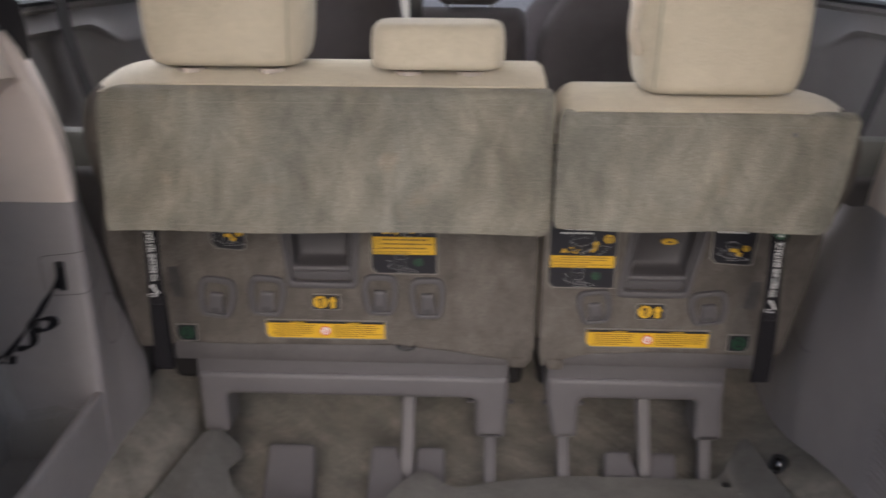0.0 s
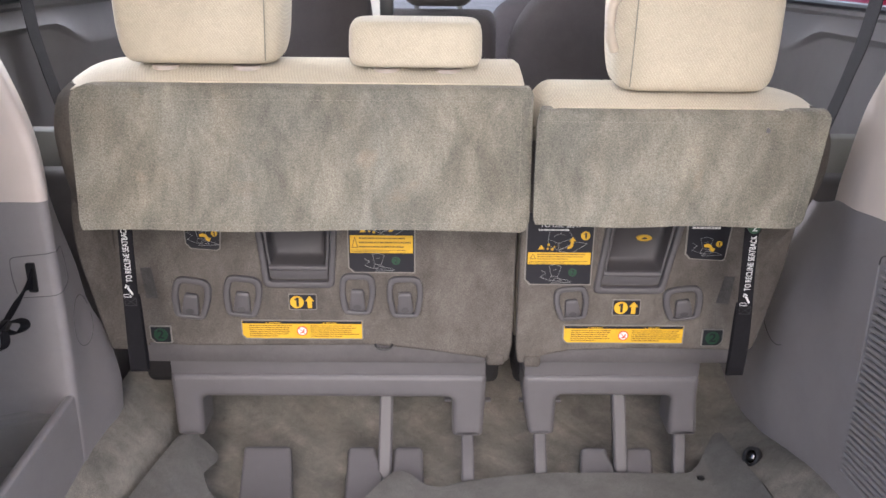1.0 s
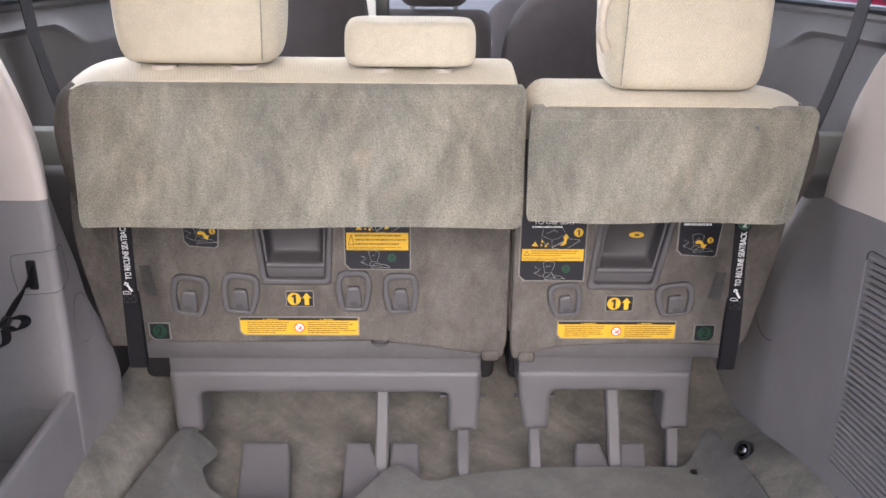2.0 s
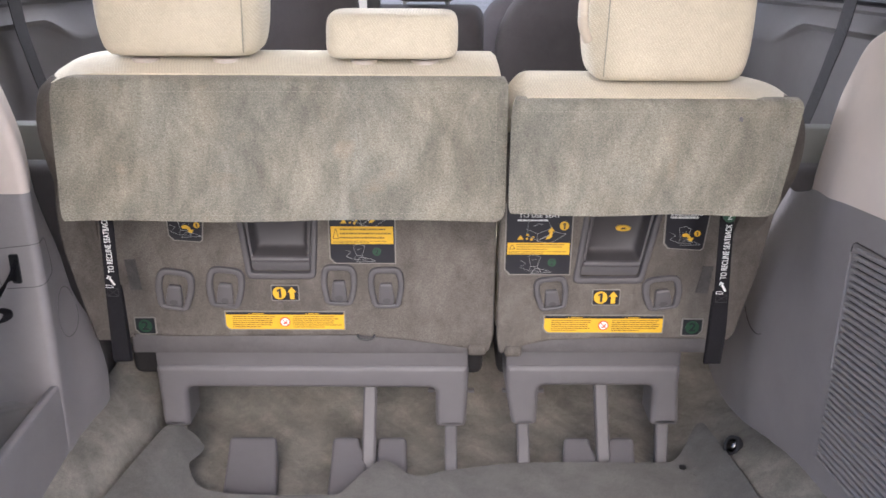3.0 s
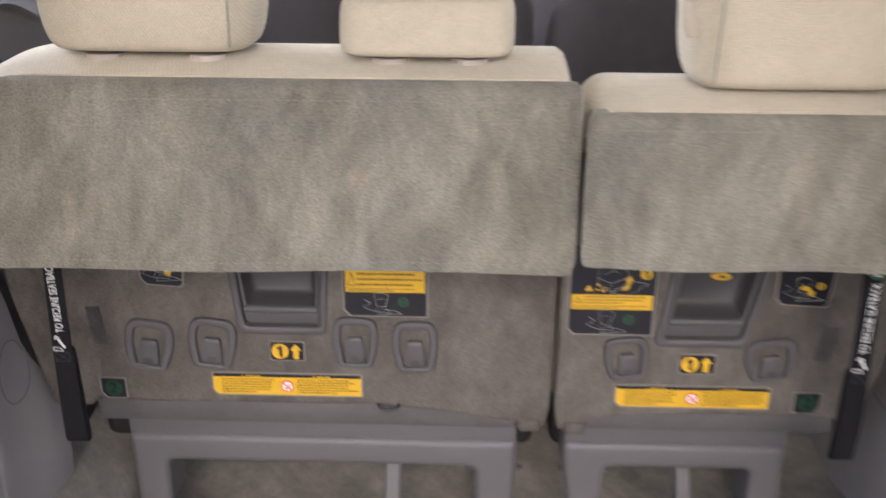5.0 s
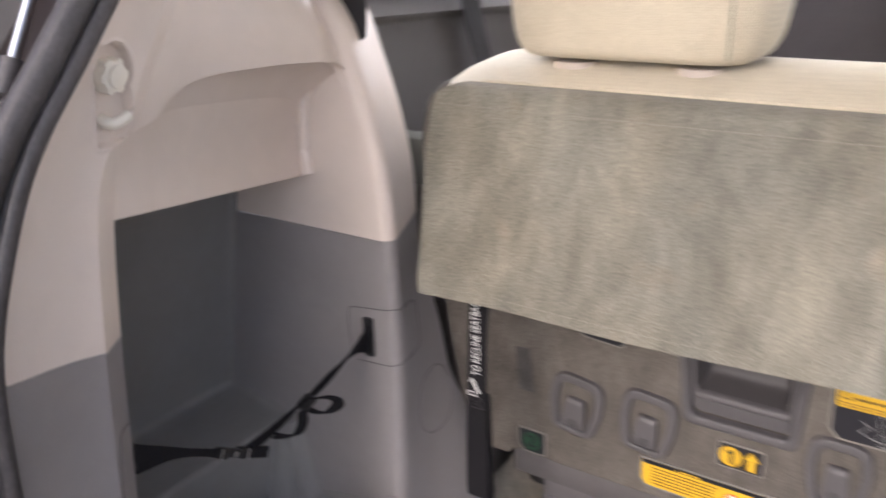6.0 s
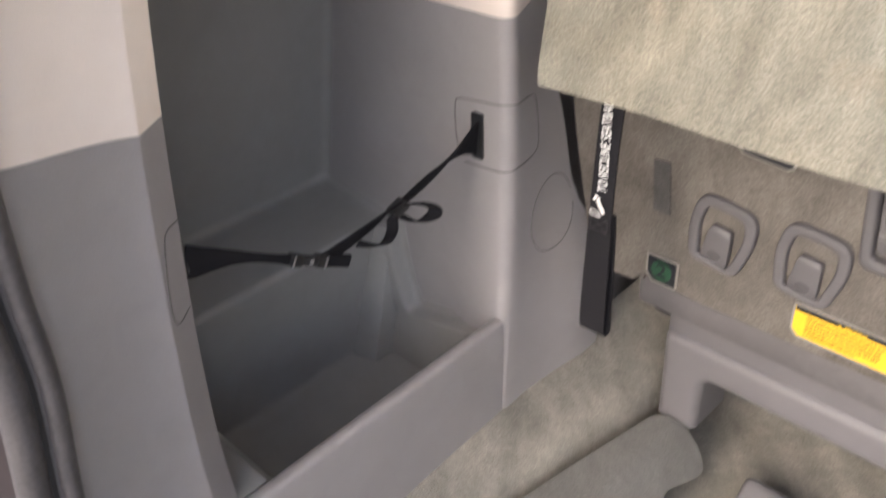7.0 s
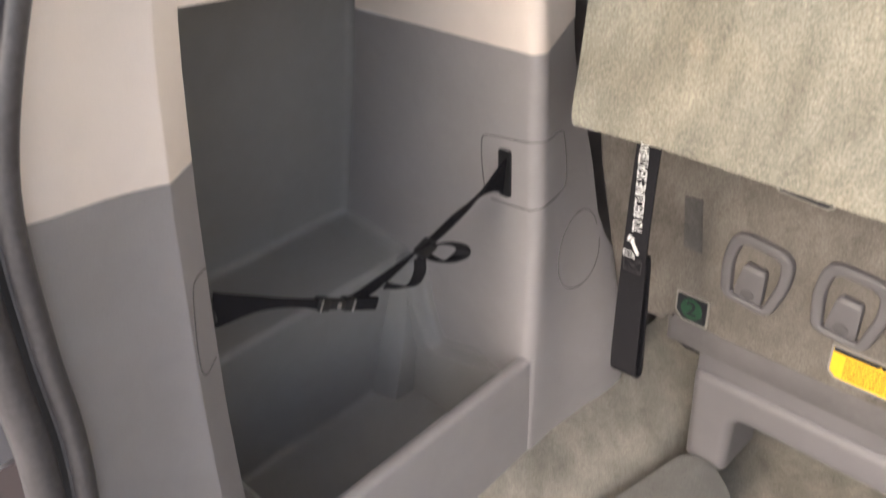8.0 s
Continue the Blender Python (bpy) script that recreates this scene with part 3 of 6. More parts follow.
def wall_top(u):
    return Vector((-(0.5526 + 0.05 * u + 0.011 * ease(u, 0.86, 1.0)), 1.188 + (1.405 - 1.188) * u, 0.79 - 0.02 * u))


US = steps(0, 1, 49)
part("arch_wall", sheet(lambda u, v: arch(u).lerp(wall_top(u), v) + Vector((0.004 * math.sin(v * math.pi), 0, 0)), US, steps(0, 1, 8), 0.0), BEIGE, wall_left)


PANEL_TOP = spline([(-0.5528, 1.138, 0.701), (-0.558, 1.165, 0.7055), (-0.565, 1.177, 0.7075), (-0.575, 1.203, 0.7065), (-0.585, 1.245, 0.702), (-0.60, 1.294, 0.695), (-0.619, 1.354, 0.685), (-0.630, 1.386, 0.674), (-0.635, 1.400, 0.661)], 97)


def panel_top(u):
    return PANEL_TOP[round(u * 96)]


def panel_low(u):
    return Vector((-0.5528, 1.110, 0.645)).lerp(Vector((-0.638, 1.402, 0.595)), u)


def soffit(u, v):
    w = min(u, 0.9167)
    p = arch(w).lerp(panel_top(w), v) + Vector((0, 0, 0.006 * math.sin(v * math.pi)))
    a = max(0.0, (u - 0.9167) / 0.0833) * math.pi / 2
    return p + Vector((0, 0.030 * math.sin(a), -0.024 * (1 - math.cos(a))))


part("arch_soffit", sheet(soffit, steps(0, 0.9167, 45) + steps(0.93, 1.0, 8), steps(0, 1, 6), 0.0), BEIGE, wall_left)
part("niche_panel", sheet(lambda u, v: panel_top(u).lerp(panel_low(u), v) + Vector((-0.006 * math.sin(v * math.pi), 0, 0)), US, steps(0, 1, 8), 0.0), BEIGE, wall_left, "recessed beige panel above the niche")
part("panel_end", tube([(-0.618, 1.401, 0.697), (-0.6285, 1.401, 0.676), (-0.6345, 1.402, 0.652), (-0.637, 1.402, 0.6285), (-0.6365, 1.402, 0.612), (-0.635, 1.401, 0.597)], 0.0062, 40, 14), BEIGE, wall_left, "", 60)
part("niche_panel_underside", sheet(lambda u, v: panel_low(u).lerp(Vector((-0.80, panel_low(u).y, panel_low(u).z + 0.02)), v), US, [0, 0.03, 0.5, 1], 0.0), BEIGE, wall_left)

# fine joints of the two strap covers and the round cap
def side_s(y):
    return 1.3 + (y - 1.417) / 0.25 * 0.7


def on_pillar(s, z):
    x, y, z = front_wall(s, z)
    if y > 1.43:
        x += pillar_bulge(y, z)
    return (x, y, z)


bm = tube([on_pillar(s, z) for s, z in ((0.835, 0.398), (0.825, 0.42), (0.825, 0.445), (0.84, 0.4535), (0.9, 0.4565), (1.0, 0.460), (1.15, 0.461), (1.3, 0.460), (side_s(1.447), 0.456), (side_s(1.4555), 0.446), (side_s(1.456), 0.41), (side_s(1.447), 0.399), (1.3, 0.398), (1.15, 0.397), (1.0, 0.396), (0.86, 0.3925))], 0.0006, 130, 6)
part("cover_joint", bm, TRIMBAND, wall_left)


def on_edge(y, z):
    """A point on the bevelled inner edge of the rear pillar."""
    t = max(0.0, min(1.0, (y - niche_edge(z) + 0.024) / 0.024))
    return (-(0.536 + 0.016 * t), y, z)


bm = tube([on_edge(y, z) for y, z in ((1.1015, 0.4875), (1.090, 0.4885), (1.0845, 0.4835), (1.0795, 0.4612), (1.0765, 0.4400), (1.0765, 0.4265), (1.0815, 0.4205), (1.0935, 0.4225))], 0.0006, 70, 6)
part("cover_joint", bm, TRIMBAND, wall_left)
bm = prism(round_poly([(-0.5765, 0.402), (-0.5635, 0.402), (-0.5635, 0.447), (-0.5765, 0.447)], 0.003), 1.4015, 1.406)
part("strap_slot", bm, BLACK, wall_left)
bm = tube([on_pillar(side_s(1.479 + 0.034 * math.cos(a)), 0.323 + 0.039 * math.sin(a)) for a in steps(0.3, 6.2, 24)], 0.0006, 72, 6)
part("cap_joint", bm, TRIMBAND, wall_left)

# hook and knob on the pillar
knob = thing("coat_hook", (-0.515, 1.11, 0.72), "cream plastic knob and hook set in a trim recess", "hook")


def hook_parts(m, owner):
    b = prism([((0.0116 + 0.0011 * math.tanh(3 * math.cos(6 * a))) * math.cos(a), 0.0065 + (0.0116 + 0.0011 * math.tanh(3 * math.cos(6 * a))) * math.sin(a)) for a in steps(0, 2 * math.pi * 119 / 120, 120)], -0.0035, 0.0075, bevel=0.0010)
    prism([(0.001 + 0.0082 * math.cos(a), 0.0065 + 0.0082 * math.sin(a)) for a in steps(0, 2 * math.pi * 31 / 32, 32)], -0.0058, 0.002, bevel=0.001, bm=b)
    bmesh.ops.transform(b, matrix=m, verts=b.verts[:])
    part("knob", b, CREAM_PLASTIC, owner, "notched cream knob")
    b = tube([(-0.005, 0.008, -0.0235), (-0.005, 0.003, -0.025), (-0.003, -0.002, -0.025), (0.002, -0.0050, -0.023), (0.0075, -0.0060, -0.0205)], lambda t: 0.0046 - 0.0008 * t, 24, 12)
    bmesh.ops.transform(b, matrix=m, verts=b.verts[:])
    part("hook", b, CREAM_PLASTIC, owner, "short cream peg hook", 60)


CREAM_PLASTIC = material("cream_plastic", (0.80, 0.75, 0.64), 0.4, grain=0.02, grain_scale=700)
hook_parts(HOOK, knob)

# weatherstrip of the tailgate opening
strip_pts = [(-0.508, rear_edge(z) - 0.012, z) for z in (0.05, 0.2, 0.35, 0.45, 0.52, 0.6, 0.67, 0.72, 0.78, 0.9, 1.05, 1.19)]
seal = thing("weatherstrip", (-0.51, 0.97, 0.1), "black rubber tailgate weatherstrip along the body opening", "seal")
part("bulb", tube([(x - 0.004, y - 0.012, z) for x, y, z in strip_pts], 0.010, 80, 12), RUBBER, seal)
# Black tube added between bulb and lip; its colour stands for groove shade.
part("carrier", tube([(x - 0.008, y - 0.003, z) for x, y, z in strip_pts], 0.010, 80, 10), BLACK, seal)
part("ridge", tube([(x - 0.0005, y + 0.0005, z) for x, y, z in strip_pts], 0.0022, 80, 8), RUBBER, seal)
part("lip", tube([(x, y + 0.007, z) for x, y, z in strip_pts], 0.0065, 80, 10), RUBBER, seal)

# body panel outside the strip
bm = sheet(lambda u, v: (-(0.518 + 0.22 * u), rear_edge(0.56 + 0.175 * v) - 0.03 - 0.05 * u, 0.56 + 0.175 * v), steps(0, 1, 8), steps(0, 1, 12), 0.01)
body = solid("body_pillar", bm, PAINT, "silver painted body pillar outside the tailgate opening", "car body", "structure")
bm = sheet(lambda u, v: ((0.535 + 0.22 * u), rear_edge(0.0 + 1.2 * v) - 0.03 - 0.05 * u, 0.0 + 1.2 * v), steps(0, 1, 8), steps(0, 1, 24), 0.01)
part("right_pillar", bm, PAINT, body)
part("tail_lamp", sheet(lambda u, v: (-(0.522 + 0.22 * u), rear_edge(0.558 * v) - 0.010 - 0.05 * u, 0.558 * v), steps(0, 1, 8), steps(0, 1, 16), 0.01), DARKLAMP, body, "dark tail lamp cover")
part("strut_channel", sheet(lambda u, v: (-(0.519 + 0.325 * u), rear_edge(0.70 + 0.498 * v) - 0.026 + 0.18 * u, 0.70 + 0.498 * v), steps(0, 1, 8), steps(0, 1, 14), 0.01), DARKLAMP, body, "dark channel beside the tailgate opening")
part("channel_ledge", sheet(lambda u, v: (-(0.518 + 0.05 * u), rear_edge(0.735) - 0.03 - 0.012 * u + (0.04 * u) * v, 0.7365), steps(0, 1, 8), [0, 0.5, 1], 0.002), PAINT, body)
# Outer body panels added to stop light leaking in at the trim joints.
for side in (-1, 1):
    part("quarter_panel", sheet(lambda u, v: (side * (0.86 + 0.03 * math.sin(v * 3.0)), 0.86 + 0.6 * u, -0.2 + 1.4 * v), steps(0, 1, 6), steps(0, 1, 10), 0.01), PAINT, body)
part("lamp_bracket", tube([(-0.541, 0.9665, 0.390), (-0.541, 0.9655, 0.3885), (-0.541, 0.9600, 0.3635), (-0.541, 0.950, 0.324)], 0.0011, 24, 8), STEEL, body, "thin bright metal lamp edge")
part("lamp_clip", tube([(-0.541, 0.9685, 0.4155), (-0.541, 0.9675, 0.4115)], 0.0012, 6, 8), STEEL, body)
part("lamp_edge", tube([(-0.541, 0.9440, 0.4375), (-0.541, 0.9580, 0.4375), (-0.541, 0.9715, 0.4345)], 0.0009, 16, 8), STEEL, body)
part("lamp_step", sheet(lambda u, v: (-0.543 - 0.01 * v, 0.930 + 0.042 * u, 0.438 + 0.022 * v), steps(0, 1, 4), steps(0, 1, 3), 0.003), GREY, body)
strut = thing("gas_strut", (-0.556, 1.066, 0.74), "tailgate gas strut with a grey end cap and ball joint", "strut")
part("rod", tube([(-0.558, 1.072, 0.760), (-0.562, 1.092, 0.792), (-0.57, 1.14, 0.87), (-0.585, 1.22, 1.0)], 0.0042, 20, 10), STEEL, strut)
part("end_cap", tube([(-0.556, 1.062, 0.744), (-0.558, 1.074, 0.764)], 0.0075, 12, 12), RUBBER, strut)
part("ball_joint", tube([(-0.552, 1.060, 0.737), (-0.552, 1.066, 0.741), (-0.556, 1.068, 0.746)], 0.005, 10, 10), STEEL, strut)
bm = box(-0.70, 0.70, 0.80, 0.95, -0.12, 0.06, 0.03, 3)
part("bumper", bm, PAINT, body)
bm = box(-0.53, 0.575, 0.93, 0.99, -0.05, 0.015, 0.008, 2)
sill = solid("door_sill", bm, GREY, "grey plastic tailgate sill plate", "sill", "structure")

# passenger's side trim
def right_x(y, z):
    return 0.575 + max(0.0, z - 0.54) * 0.10 + 0.25 * max(0.0, y - 1.38) * ease(z, 0.28, 0.54)


right_seam = table([(0.98, 0.592), (1.138, 0.574), (1.28, 0.557), (1.342, 0.549), (1.405, 0.538), (1.49, 0.522), (1.516, 0.511), (1.62, 0.48), (1.9, 0.46)])
right_front = table([(0.0, 1.60), (0.515, 1.52), (0.55, 1.515), (0.62, 1.50), (0.66, 1.487), (0.70, 1.455), (0.737, 1.42), (0.765, 1.37), (0.785, 1.33)])


bm = sheet(lambda u, v: [(right_x(y, z) , y, z) for y in [rear_edge(0.4) + (1.85 - rear_edge(0.4)) * u] for z in [0.03 + (right_seam(y) - 0.03) * v]][0], steps(0, 1, 40), steps(0, 1, 24), 0.0)
for v in bm.verts:
    v.co.x -= 0.008 * math.exp(-((v.co.y - 1.53) / 0.07) ** 2) * max(0, math.sin(max(0, min(1, (0.42 - v.co.z) / 0.40)) * math.pi))
wall_right = solid("wall_right", bm, GREYD, "mid-grey plastic side trim with a slatted vent grille", "wall", "structure")
part("cap_joint", tube([(0.575 - 0.0076 * math.exp(-((y - 1.53) / 0.07) ** 2), y, z) for y, z in ((1.612, 0.272), (1.604, 0.2645), (1.586, 0.257), (1.564, 0.254), (1.543, 0.2555), (1.526, 0.260), (1.517, 0.266))], 0.0008, 30, 6), RUBBER, wall_right)


def right_upper(u, v):
    z1 = 0.785
    y0 = max(rear_edge(0.574 + 0.2 * v), 0.98)
    zz = 0.515 + (z1 - 0.515) * v
    t = min(1.0, u)
    y = y0 + (right_front(zz) - y0) * t
    z = right_seam(y) + 0.0004 + (z1 - right_seam(y)) * v
    edge = max(0.0, (t - 0.96) / 0.04)
    far = max(0.0, u - 1.0)
    return (right_x(y, z) + 0.012 * edge ** 2 + 0.13 * far, y + 0.05 * far, z)


part("trim_upper", sheet(right_upper, steps(0, 0.92, 20) + [0.96, 0.975, 0.985, 0.995, 1.0, 1.03, 1.3, 1.7, 2.0], steps(0, 1, 24), 0.0), BEIGE, wall_right, "warm beige upper plastic trim")
bm = tube([(right_upper(0.985, v)[0] - 0.0006, right_upper(0.985, v)[1], right_upper(0.985, v)[2]) for v in steps(0.62, 1.0, 10)], 0.0012, 40, 6)
part("trim_joint", bm, RUBBER, wall_right)
hook2 = thing("coat_hook", (0.57, 1.12, 0.6), "cream plastic hook on the beige side trim", "hook")
m = Matrix.Translation((0.576, 1.125, 0.61)) @ Matrix.Rotation(radians(-90), 4, "Z")
hook_parts(m, hook2)

# vent grille: frame joint and slats
VENTSHADE = material("vent_shade", (0.06, 0.056, 0.055), 0.7, grain=0.1, grain_scale=900)
vent = thing("vent_grille", (0.574, 1.15, 0.2), "grey slatted plastic air vent grille in the side trim", "vent")


# Sheet behind the slats, coloured dark to stand for the shade between them.
bm = sheet(lambda u, v: (lambda y: (right_x(y, 0.3) - 0.0006, y, 0.192 + (1.275 - y) * 0.13 + 0.318 * v))(1.272 - 0.185 * u), steps(0, 1, 10), steps(0, 1, 10), 0.0)
part("backing", bm, VENTSHADE, vent, "dark sheet that stands for the shade between the slats")
slat = None
for i in range(35):
    z = 0.195 + i * 0.0092
    b = bmesh.new()
    b = tube([(0, 0, 0), (0, -0.09, 0.0117), (0, -0.186, 0.0242)], 0.0035, 3, 8)
    if slat is None:
        slat = part("slat", b, GREYD, vent)
        slat.location = (right_x(1.2, z) - 0.002, 1.274, z)
        base_mesh = slat.data
    else:
        b.free()
        s2 = under(new("slat", base_mesh), vent)
        s2.location = (right_x(1.2, z) - 0.002, 1.274, z)
bm = tube([(0.5742, 1.05, 0.545), (0.5742, 1.1185, 0.5325), (0.5742, 1.20, 0.5235), (0.5742, 1.268, 0.5165), (0.5742, 1.281, 0.515), (0.5742, 1.289, 0.509), (0.5742, 1.2905, 0.500)], 0.0009, 80, 6)
part("frame_joint", bm, RUBBER, vent)
bm = tube([(0.5742, 1.2905, 0.498), (0.5742, 1.288, 0.42), (0.5742, 1.286, 0.33)], 0.0016, 40, 8)
part("frame_edge", bm, GREYD, vent)
bm = tube([(0.5735, 1.072, 0.53), (0.5735, 1.069, 0.44), (0.5735, 1.073, 0.32), (0.5735, 1.082, 0.2)], 0.0012, 30, 6)
part("frame_joint", bm, RUBBER, vent)

# outer side panels, windows, roof
def sill_z(y):
    return 0.752 - 0.05 * (y - 1.85)


def side_pt(y, v):
    """Half width and height: v 0..1 up to the lip of a shallow armrest recess, 1..2 over the sloping sill."""
    lip = sill_z(y) - 0.036 - 0.05 * ease(y, 1.95, 2.15)
    deep = 0.018 * (1 - ease(y, 1.95, 2.12))
    if v > 1:
        return 0.733 + 0.028 * (v - 1), lip + (sill_z(y) - lip) * (v - 1)
    return 0.733 + deep * ease(1 - v, 0.0, 0.02), lip * v


for side, nm in ((-1, "left"), (1, "right")):
    off = 0.012
    bm = sheet(lambda u, v: (side * side_pt(1.425 + 2.2 * u, v)[0] + off, 1.425 + 2.2 * u, side_pt(1.425 + 2.2 * u, v)[1]), steps(0, 1, 70), steps(0, 0.9, 10) + [0.95, 0.98, 0.985, 0.99, 0.995, 1.0, 1.1, 1.4, 1.7, 2.0], 0.0)
    w = solid("wall_front_" + nm, bm, SIDEGREY, "grey side trim panel beside the rear seats", "wall", "structure")
    xs = side * 0.742 + off
    bm = loft([[(side * x + off, y, sill_z(y) + z) for x, z in ((0.748, -0.002), (0.748, 0.010), (0.775, 0.012), (0.775, -0.03))] for y in steps(1.42, 3.4, 12)])
    win = solid("window_" + nm, bm, SIDEGREY, "side window with a black rubber seal", "window", "structure")
    part("seal_line", tube([(xs - side * 0.002, y, sill_z(y) + 0.0145) for y in (1.42, 2.0, 2.6, 3.3)], 0.0075, 12, 8), BLACK, win)
    bm = box(side * 0.765 + off - 0.002, side * 0.765 + off + 0.002, 1.42, 3.4, 0.69, 1.16)
    g = part("pane", bm, GLASS, win)
    g.visible_shadow = False
    for y in (1.44, 2.10, 3.4):
        part("pillar", box(side * 0.755 + off - 0.015, side * 0.755 + off + 0.015, y - 0.04, y + 0.04, 0.76, 1.2, 0.01, 2), HEADLINER, win)
# Blocks added beside the seats, to keep window light out of the side gaps.
for side, nm in ((-1, "left"), (1, "right")):
    bm = box(min(side * 0.592, side * 0.742) + 0.012, max(side * 0.592, side * 0.742) + 0.012, 1.672, 2.3, -0.05, 0.50, 0.02, 3)
    solid("wheel_arch_" + nm, bm, SIDEGREY, "grey block added beside the seats to hold back window light", "trim", "structure")
bm = sheet(lambda u, v: (-0.80 + 1.62 * u, 1.02 + 3.13 * v, 1.17 + 0.09 * math.sin(u * math.pi)), steps(0, 1, 20), steps(0, 1, 10), 0.03)
ceiling = solid("ceiling", bm, HEADLINER, "light cloth headliner of the vehicle roof", "ceiling", "structure")
def gate_pt(u, v):
    """The raised tailgate: u across, v from its hinge to its lower edge."""
    return (-0.66 + 1.34 * u, 1.0 - 1.05 * v, 1.235 + 0.05 * math.sin(u * math.pi) + 0.44 * v - 0.12 * v * v)


tailgate = solid("tailgate", sheet(lambda u, v: gate_pt(u, 0.56 + 0.44 * v), steps(0, 1, 16), steps(0, 1, 6), 0.04), PAINT, "raised tailgate of the vehicle above the opening", "car door", "structure")
for u0, u1, v0, v1 in ((0.0, 1.0, 0.0, 0.08), (0.0, 0.08, 0.081, 0.559), (0.92, 1.0, 0.081, 0.559)):
    part("window_frame", sheet(lambda u, v: gate_pt(u0 + (u1 - u0) * u, v0 + (v1 - v0) * v), steps(0, 1, 12), steps(0, 1, 6), 0.04), PAINT, tailgate)
pane = part("rear_pane", sheet(lambda u, v: gate_pt(0.081 + 0.838 * u, 0.081 + 0.478 * v), steps(0, 1, 12), steps(0, 1, 6), 0.004), GLASS, tailgate, "tailgate window glass")
pane.visible_shadow = False
bm = box(-0.78, 0.80, 1.62, 4.2, -0.08, -0.04)
solid("floor_front", bm, SIDEGREY, "dark cabin floor ahead of the rear seats", "floor", "structure")
ground = solid("ground", sheet(lambda u, v: (u, v, -0.48), steps(-300, 300, 7), steps(-300, 300, 7)), ASPHALT, "pale grey asphalt ground round the vehicle", "ground", "structure")
bm = sheet(lambda u, v: (-0.78 + 1.58 * u, 4.1, 0.0 + 0.50 * v), steps(0, 1, 4), steps(0, 1, 4), 0.05)
solid("dashboard", bm, SIDEGREY, "dark grey dashboard far ahead", "dashboard", "structure")


# ---- third-row seats ----
def latch_meshes():
    """A flat rounded ring with a tongue that rises from its lower bar."""
    ring = prism(round_poly([(-0.0215, -0.0352), (0.0215, -0.0352), (0.0290, 0.004), (0.0250, 0.0352), (-0.0250, 0.0352), (-0.0290, 0.004)], [0.011, 0.011, 0.03, 0.017, 0.017, 0.03], 7), -0.0062, 0.004,
                 holes=[round_poly([(-0.0140, -0.0285), (0.0140, -0.0285), (0.0196, 0.005), (0.0165, 0.0258), (-0.0165, 0.0258), (-0.0196, 0.005)], [0.003, 0.003, 0.02, 0.008, 0.008, 0.02], 5)], bevel=0.0022, seg=3)
    tongue = loft([[(-0.0118, -0.0030, -0.0292), (0.0118, -0.0030, -0.0292), (0.0118, 0.002, -0.0292), (-0.0118, 0.002, -0.0292)],
                   [(-0.0122, -0.0050, -0.022), (0.0122, -0.0050, -0.022), (0.0122, 0.002, -0.022), (-0.0122, 0.002, -0.022)],
                   [(-0.0098, -0.0072, 0.004), (0.0098, -0.0072, 0.004), (0.0098, 0.001, 0.004), (-0.0098, 0.001, 0.004)],
                   [(-0.0080, -0.0052, 0.0082), (0.0080, -0.0052, 0.0082), (0.0080, 0.001, 0.0082), (-0.0080, 0.001, 0.0082)]])
    bmesh.ops.bevel(tongue, geom=tongue.edges[:], offset=0.0014, segments=2, affect="EDGES", profile=0.5)
    # The hole is a flat disc, its shade given by a darker colour.
    hole = prism([(0.0062 * math.cos(a), -0.0215 + 0.0046 * math.sin(a)) for a in steps(0, 5.98, 20)], -0.0058, 0.0)
    out = []
    for n, b, m in (("ring", ring, LATCHGREY), ("tongue", tongue, LATCHGREY), ("hole", hole, LATCHSHADE)):
        ob = link_mesh(n, b, m)
        out.append((n, ob.data))
        bpy.data.objects.remove(ob)
    return out


# Near-black, for the boxes that stand for shade under the seats.
UNDERSEATSHADE = material("under_seat_shade", (0.026, 0.025, 0.026), 0.7, grain=0.1, grain_scale=900, bump=0.1, spec=0.2)
# Latch plastic darkened for the shade inside cups and latch holes.
LATCHSHADE = material("shaded_latch_plastic", (0.062, 0.058, 0.060), 0.5, grain=0.06, grain_scale=1500, bump=0.1, spec=0.4)
LATCH = latch_meshes()


def latch(seat, x, y, z, roll=0, wide=1.0, tall=1.0):
    p = new("latch")
    p.matrix_world = Matrix.Translation((x, y, z)) @ Matrix.Rotation(radians(roll), 4, "Y") @ Matrix.Diagonal((wide, 1, tall, 1))
    bpy.context.view_layer.update()
    mw = p.matrix_world.copy()
    ring = new("tie_down_latch", LATCH[0][1])
    bpy.data.objects.remove(p)
    ring.parent = seat
    ring.matrix_parent_inverse = seat.matrix_world.inverted()
    ring.matrix_basis = mw
    tagged(ring, "grey plastic tie-down latch ring")
    for n, me in LATCH[1:]:
        s = new(n, me)
        s.parent = ring
    return ring


